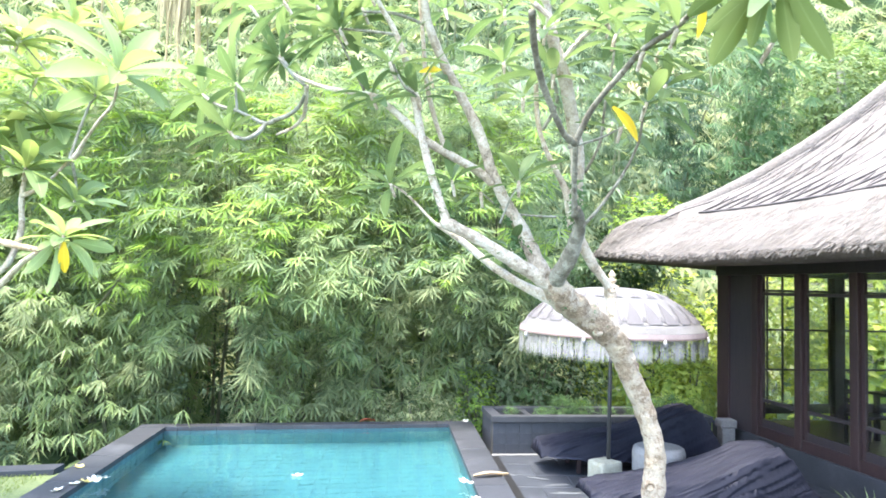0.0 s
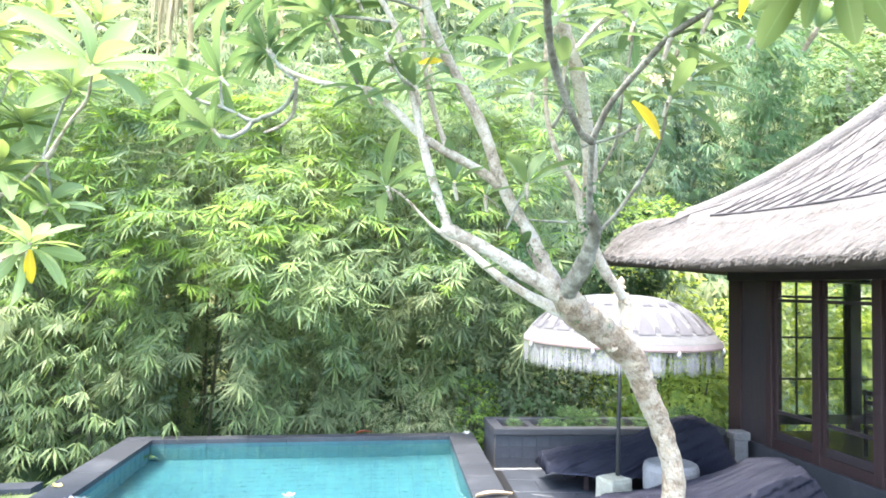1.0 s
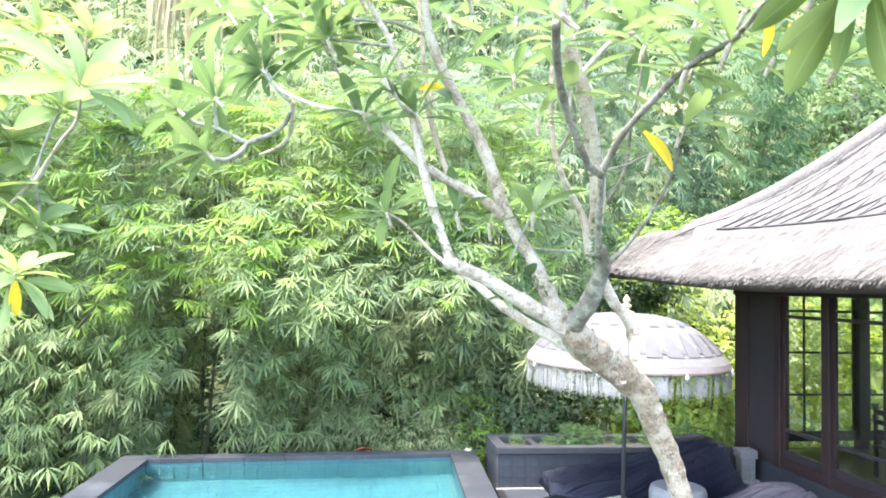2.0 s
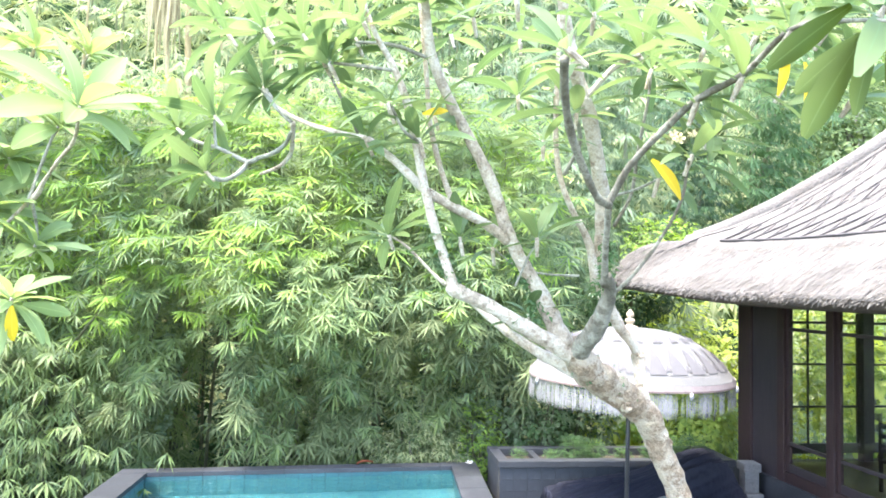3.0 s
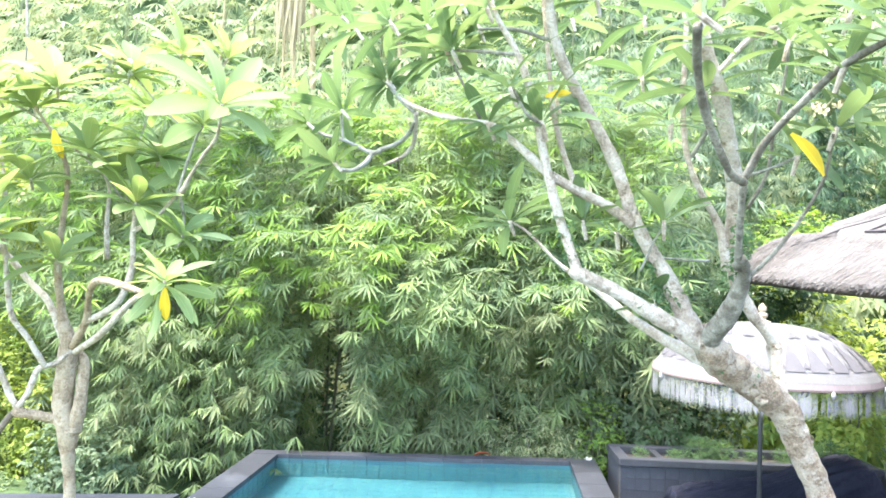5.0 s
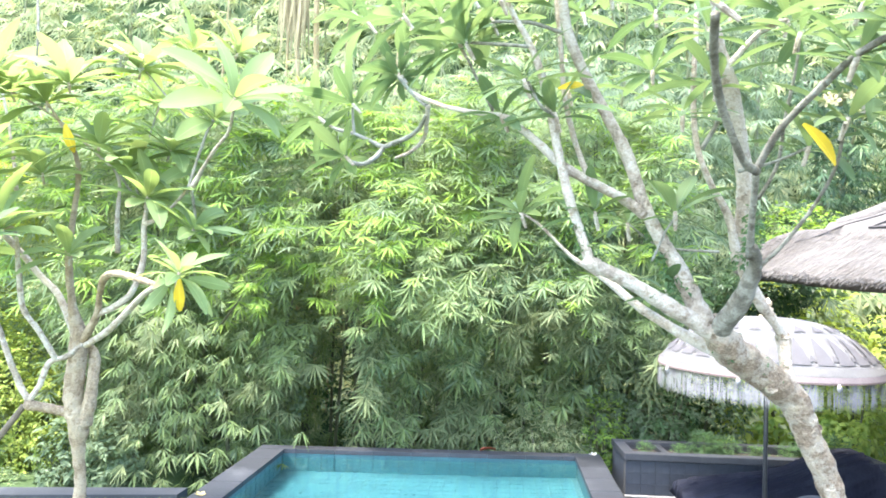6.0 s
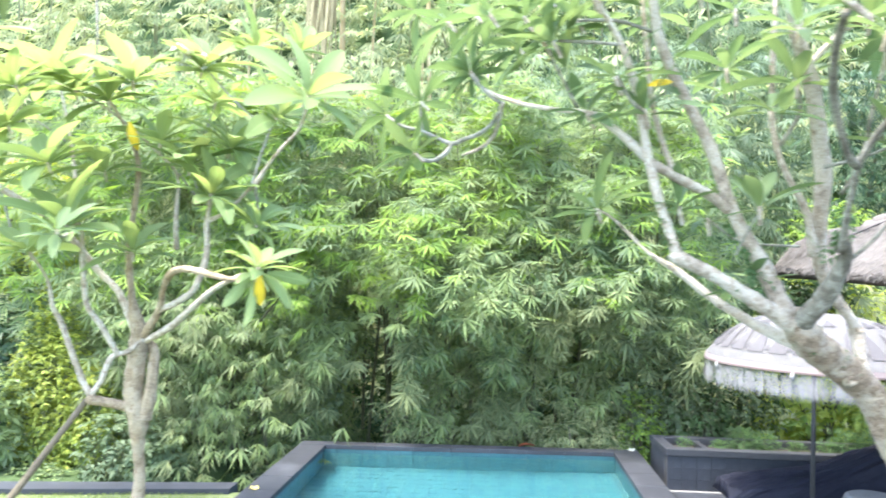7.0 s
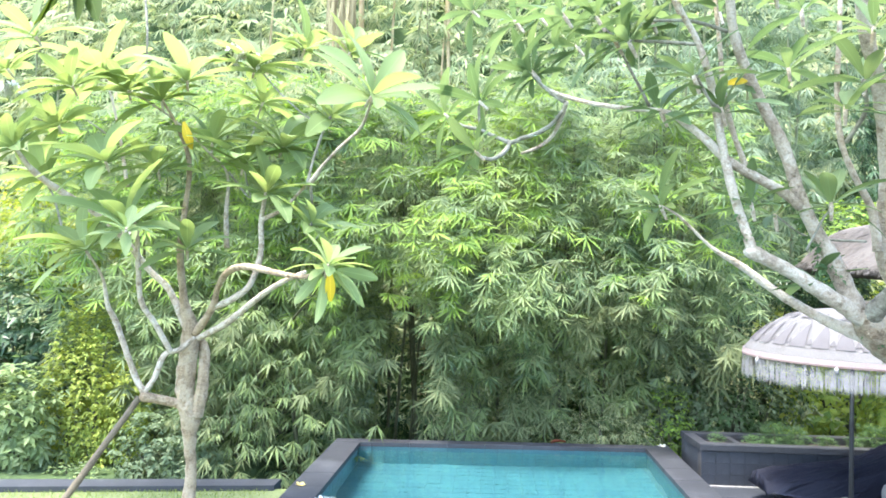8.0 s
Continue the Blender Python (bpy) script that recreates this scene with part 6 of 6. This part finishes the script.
# Black strip laid on the deck as the shadow beside the pool rim.
drain = boxed(-0.055, 0.055, -3.3, 1.9, -0.03, 0.006, 0.002)
tagged(part("drain_channel", drain, GAP_SHADOW, None, m=pose(0.985, 10.07, DECK, 0, 0, 3.5)), "narrow black strip for the shadow in the gap between the pool edge and the slabs", "drain", kind="structure")
mortar = boxed(0.0, 3.7, -0.05, 0.018, 0, 0.022, 0.004)
tagged(part("mortar_strip", mortar, STONE_GREY, None, m=planter_at), "pale grey mortar strip along the foot of the planter", "trim", kind="structure")



def lime_mark(x, y, length, width, turn):
    """A thin uneven pale patch on the slabs: wet sheen put into colour."""
    mb = bmesh.new()
    ring = []
    for k in range(18):
        b = 2 * math.pi * k / 18
        r = 0.5 + 0.45 * noise.noise(Vector((math.cos(b) * 1.7 + x * 5, math.sin(b) * 1.7 + y * 5, 0.4)))
        ring.append((length * r * math.cos(b), width * r * math.sin(b)))
    top = [mb.verts.new((u, v, 0.004)) for u, v in ring]
    low = [mb.verts.new((u * 1.04, v * 1.04, 0.0)) for u, v in ring]
    mb.faces.new(top)
    for k in range(18):
        mb.faces.new((low[k], low[(k + 1) % 18], top[(k + 1) % 18], top[k]))
    part("lime_mark", mb, PALE_STREAK, terrace, "pale wet streak on the slabs", m=pose(x, y, DECK + 0.0005, 0, 0, turn))


for row in ((1.64, 9.41, 0.34, 0.05, 12), (1.71, 9.05, 0.42, 0.06, 4), (1.40, 9.75, 0.25, 0.05, -20), (1.97, 9.35, 0.2, 0.03, 30), (1.43, 11.06, 0.3, 0.03, 8), (1.07, 9.90, 0.18, 0.03, -35)):
    lime_mark(*row)

# ---- small things ----
pedestal = thing("stone_pedestal", "small pale grey carved stone pedestal beside the corner post", "pedestal", pose(4.88, 11.55, DECK))
part("base", boxed(-0.16, 0.16, -0.16, 0.16, 0, 0.1, 0.01), STONE_GREY, pedestal)
part("shaft", boxed(-0.11, 0.11, -0.11, 0.11, 0.1, 0.42, 0.015), STONE_GREY, pedestal)
part("cap", boxed(-0.14, 0.14, -0.14, 0.14, 0.42, 0.56, 0.03), STONE_GREY, pedestal)

strap = thing("strap_leaf_plant", "clump of narrow arching green leaves beside the pavilion", "plant", pose(4.5, 7.0, DECK))
for k in range(46):
    a, r = random.uniform(0, 6.28), random.uniform(0.15, 0.5)
    h = random.uniform(0.45, 0.85)
    mb = bmesh.new()
    prev = None
    for q in range(7):
        t = q / 6
        c = Vector((math.cos(a) * r * t**1.6, math.sin(a) * r * t**1.6, h * (t - 0.25 * t * t * (r / 0.5))))
        w = 0.016 * (1 - t) ** 0.6 + 0.001
        sd = Vector((-math.sin(a), math.cos(a), 0)) * w
        ring = [mb.verts.new(c - sd), mb.verts.new(c + Vector((0, 0, -w * 0.5))), mb.verts.new(c + sd)]
        if prev:
            mb.faces.new((prev[0], prev[1], ring[1], ring[0])), mb.faces.new((prev[1], prev[2], ring[2], ring[1]))
        prev = ring
    part("leaf", mb, GREY_LEAF, strap, smooth=True)


def blossom(x, y, z, size, petal=PETAL, tilt=0.0, name="fallen_flower", label="fallen white frangipani flower on the pool edge", group="fallen flowers"):
    """Five overlapping rounded petals."""
    fl = thing(name, label, "flower", pose(x, y, z, tilt, random.uniform(-20, 20), random.uniform(0, 360)), group)
    for k in range(5):
        mb = bmesh.new()
        a = 2 * math.pi * k / 5
        edge = [(0.0, 0.0), (0.25, 0.28), (0.6, 0.4), (0.92, 0.25), (1.0, 0.0), (0.85, -0.2), (0.5, -0.3), (0.2, -0.16)]
        c = mb.verts.new((math.cos(a) * size * 0.55, math.sin(a) * size * 0.55, size * 0.12))
        vs = [mb.verts.new(((math.cos(a) * u - math.sin(a) * w) * size, (math.sin(a) * u + math.cos(a) * w) * size, size * (0.05 + 0.25 * u * u + 0.2 * w))) for u, w in edge]
        for j in range(8):
            mb.faces.new((c, vs[j], vs[(j + 1) % 8]))
        bmesh.ops.solidify(mb, geom=mb.faces[:], thickness=0.002)
        part("petal", mb, petal, fl, smooth=True)
    part("heart", lathe(bmesh.new(), [(size * 0.16, 0.0), (size * 0.14, size * 0.08), (size * 0.03, size * 0.1)], 8), PETAL_YELLOW, fl, "yellow throat")
    return fl


for x, y, s, mat in ((-4.19, 7.6, 0.07, PETAL), (-4.13, 7.86, 0.07, PETAL), (-3.99, 8.02, 0.085, PETAL), (-3.93, 8.12, 0.085, PETAL), (-4.05, 7.95, 0.08, PETAL_YELLOW), (-4.44, 8.57, 0.07, PETAL_YELLOW), (0.5, 12.0, 0.07, PETAL), (0.3, 8.3, 0.06, PETAL), (0.38, 8.22, 0.05, PETAL), (0.41, 7.62, 0.06, PETAL)):
    blossom(x, y, RIM + 0.004, s, mat)
blossom(-1.76, 8.62, 0.016, 0.08, PETAL, 0, "floating_flower", "white flower floating on the pool water", "flowers on the water")


def fallen_leaf(x, y, z, turn, length, width, material, label):
    mb = bmesh.new()
    prev = None
    for k in range(9):
        t = k / 8
        w = width * math.sin(math.pi * (0.04 + 0.93 * t)) ** 0.8
        ring = [mb.verts.new((length * (t - 0.5), s * w, 0.004 + 0.03 * s * s + 0.02 * math.sin(4 * t))) for s in (-1, 0, 1)]
        if prev:
            mb.faces.new((prev[0], prev[1], ring[1], ring[0])), mb.faces.new((prev[1], prev[2], ring[2], ring[1]))
        prev = ring
    bmesh.ops.solidify(mb, geom=mb.faces[:], thickness=0.003)
    tagged(part("fallen_leaf", mb, material, None, m=pose(x, y, z, 0, 0, turn), smooth=True), label, "leaf")


fallen_leaf(0.66, 8.55, RIM + 0.003, 22, 0.48, 0.055, DRY_LEAF, "long dry brown leaf lying across the pool edge")
fallen_leaf(-1.18, 11.83, RIM + 0.003, 40, 0.32, 0.03, RED_LEAF, "reddish fallen leaf on the far pool edge")

# dining set inside the pavilion
def dining_chair(a, n, turn):
    ch = thing("dining_chair", "dark timber dining chair inside the pavilion", "chair", HOUSE @ pose(a, n, FLOOR + 0.03, 0, 0, turn), "chairs in the pavilion")
    part("seat", boxed(-0.23, 0.23, -0.23, 0.23, 0.42, 0.46, 0.01), WOOD_DARK, ch)
    for sx in (-0.2, 0.2):
        part("leg", boxed(sx - 0.02, sx + 0.02, -0.22, -0.18, 0, 0.42), WOOD_DARK, ch)
        part("leg", boxed(sx - 0.02, sx + 0.02, 0.18, 0.22, 0, 0.98), WOOD_DARK, ch)
    for z in (0.62, 0.76, 0.9):
        part("back_slat", boxed(-0.18, 0.18, 0.185, 0.215, z, z + 0.07, 0.005), WOOD_DARK, ch)


dining_chair(3.1, -3.4, 90)
dining_chair(3.1, -4.3, 90)
dining_chair(4.7, -3.9, -90)
table = thing("dining_table", "dark timber dining table inside the pavilion", "table", HOUSE @ pose(3.95, -3.9, FLOOR + 0.03))
part("tabletop", boxed(-0.5, 0.5, -0.9, 0.9, 0.71, 0.76, 0.01), WOOD_DARK, table)
for sx in (-0.43, 0.43):
    for sy in (-0.8, 0.8):
        part("leg", boxed(sx - 0.035, sx + 0.035, sy - 0.035, sy + 0.035, 0, 0.71), WOOD_DARK, table)

# lawn blades
n = 9000
gx = rng.uniform(-10.5, -4.95, n)
gy = 8.82 + (gx + 4.9) * 0.255 - rng.random(n) ** 1.3 * 2.2
base_p = np.stack([gx, gy, np.full(n, -0.09)], 1)
blade_way = unit(np.stack([rng.normal(0, 0.4, n), rng.normal(0, 0.4, n), np.ones(n)], 1))
grass = stuff("grass", [blades(base_p, blade_way, unit(np.cross(blade_way, rng.normal(0, 1, (n, 3)))), rng.uniform(0.03, 0.07, n), rng.uniform(0.005, 0.009, n), 0.2)], GRASS, "short green lawn grass beside the pool", "grass")

# whole plan to metres
for ob in list(scene.objects):
    if ob.parent is None and ob is not cam and ob is not sun_ob:
        ob.matrix_basis = Matrix.Scale(PLAN, 4) @ ob.matrix_basis
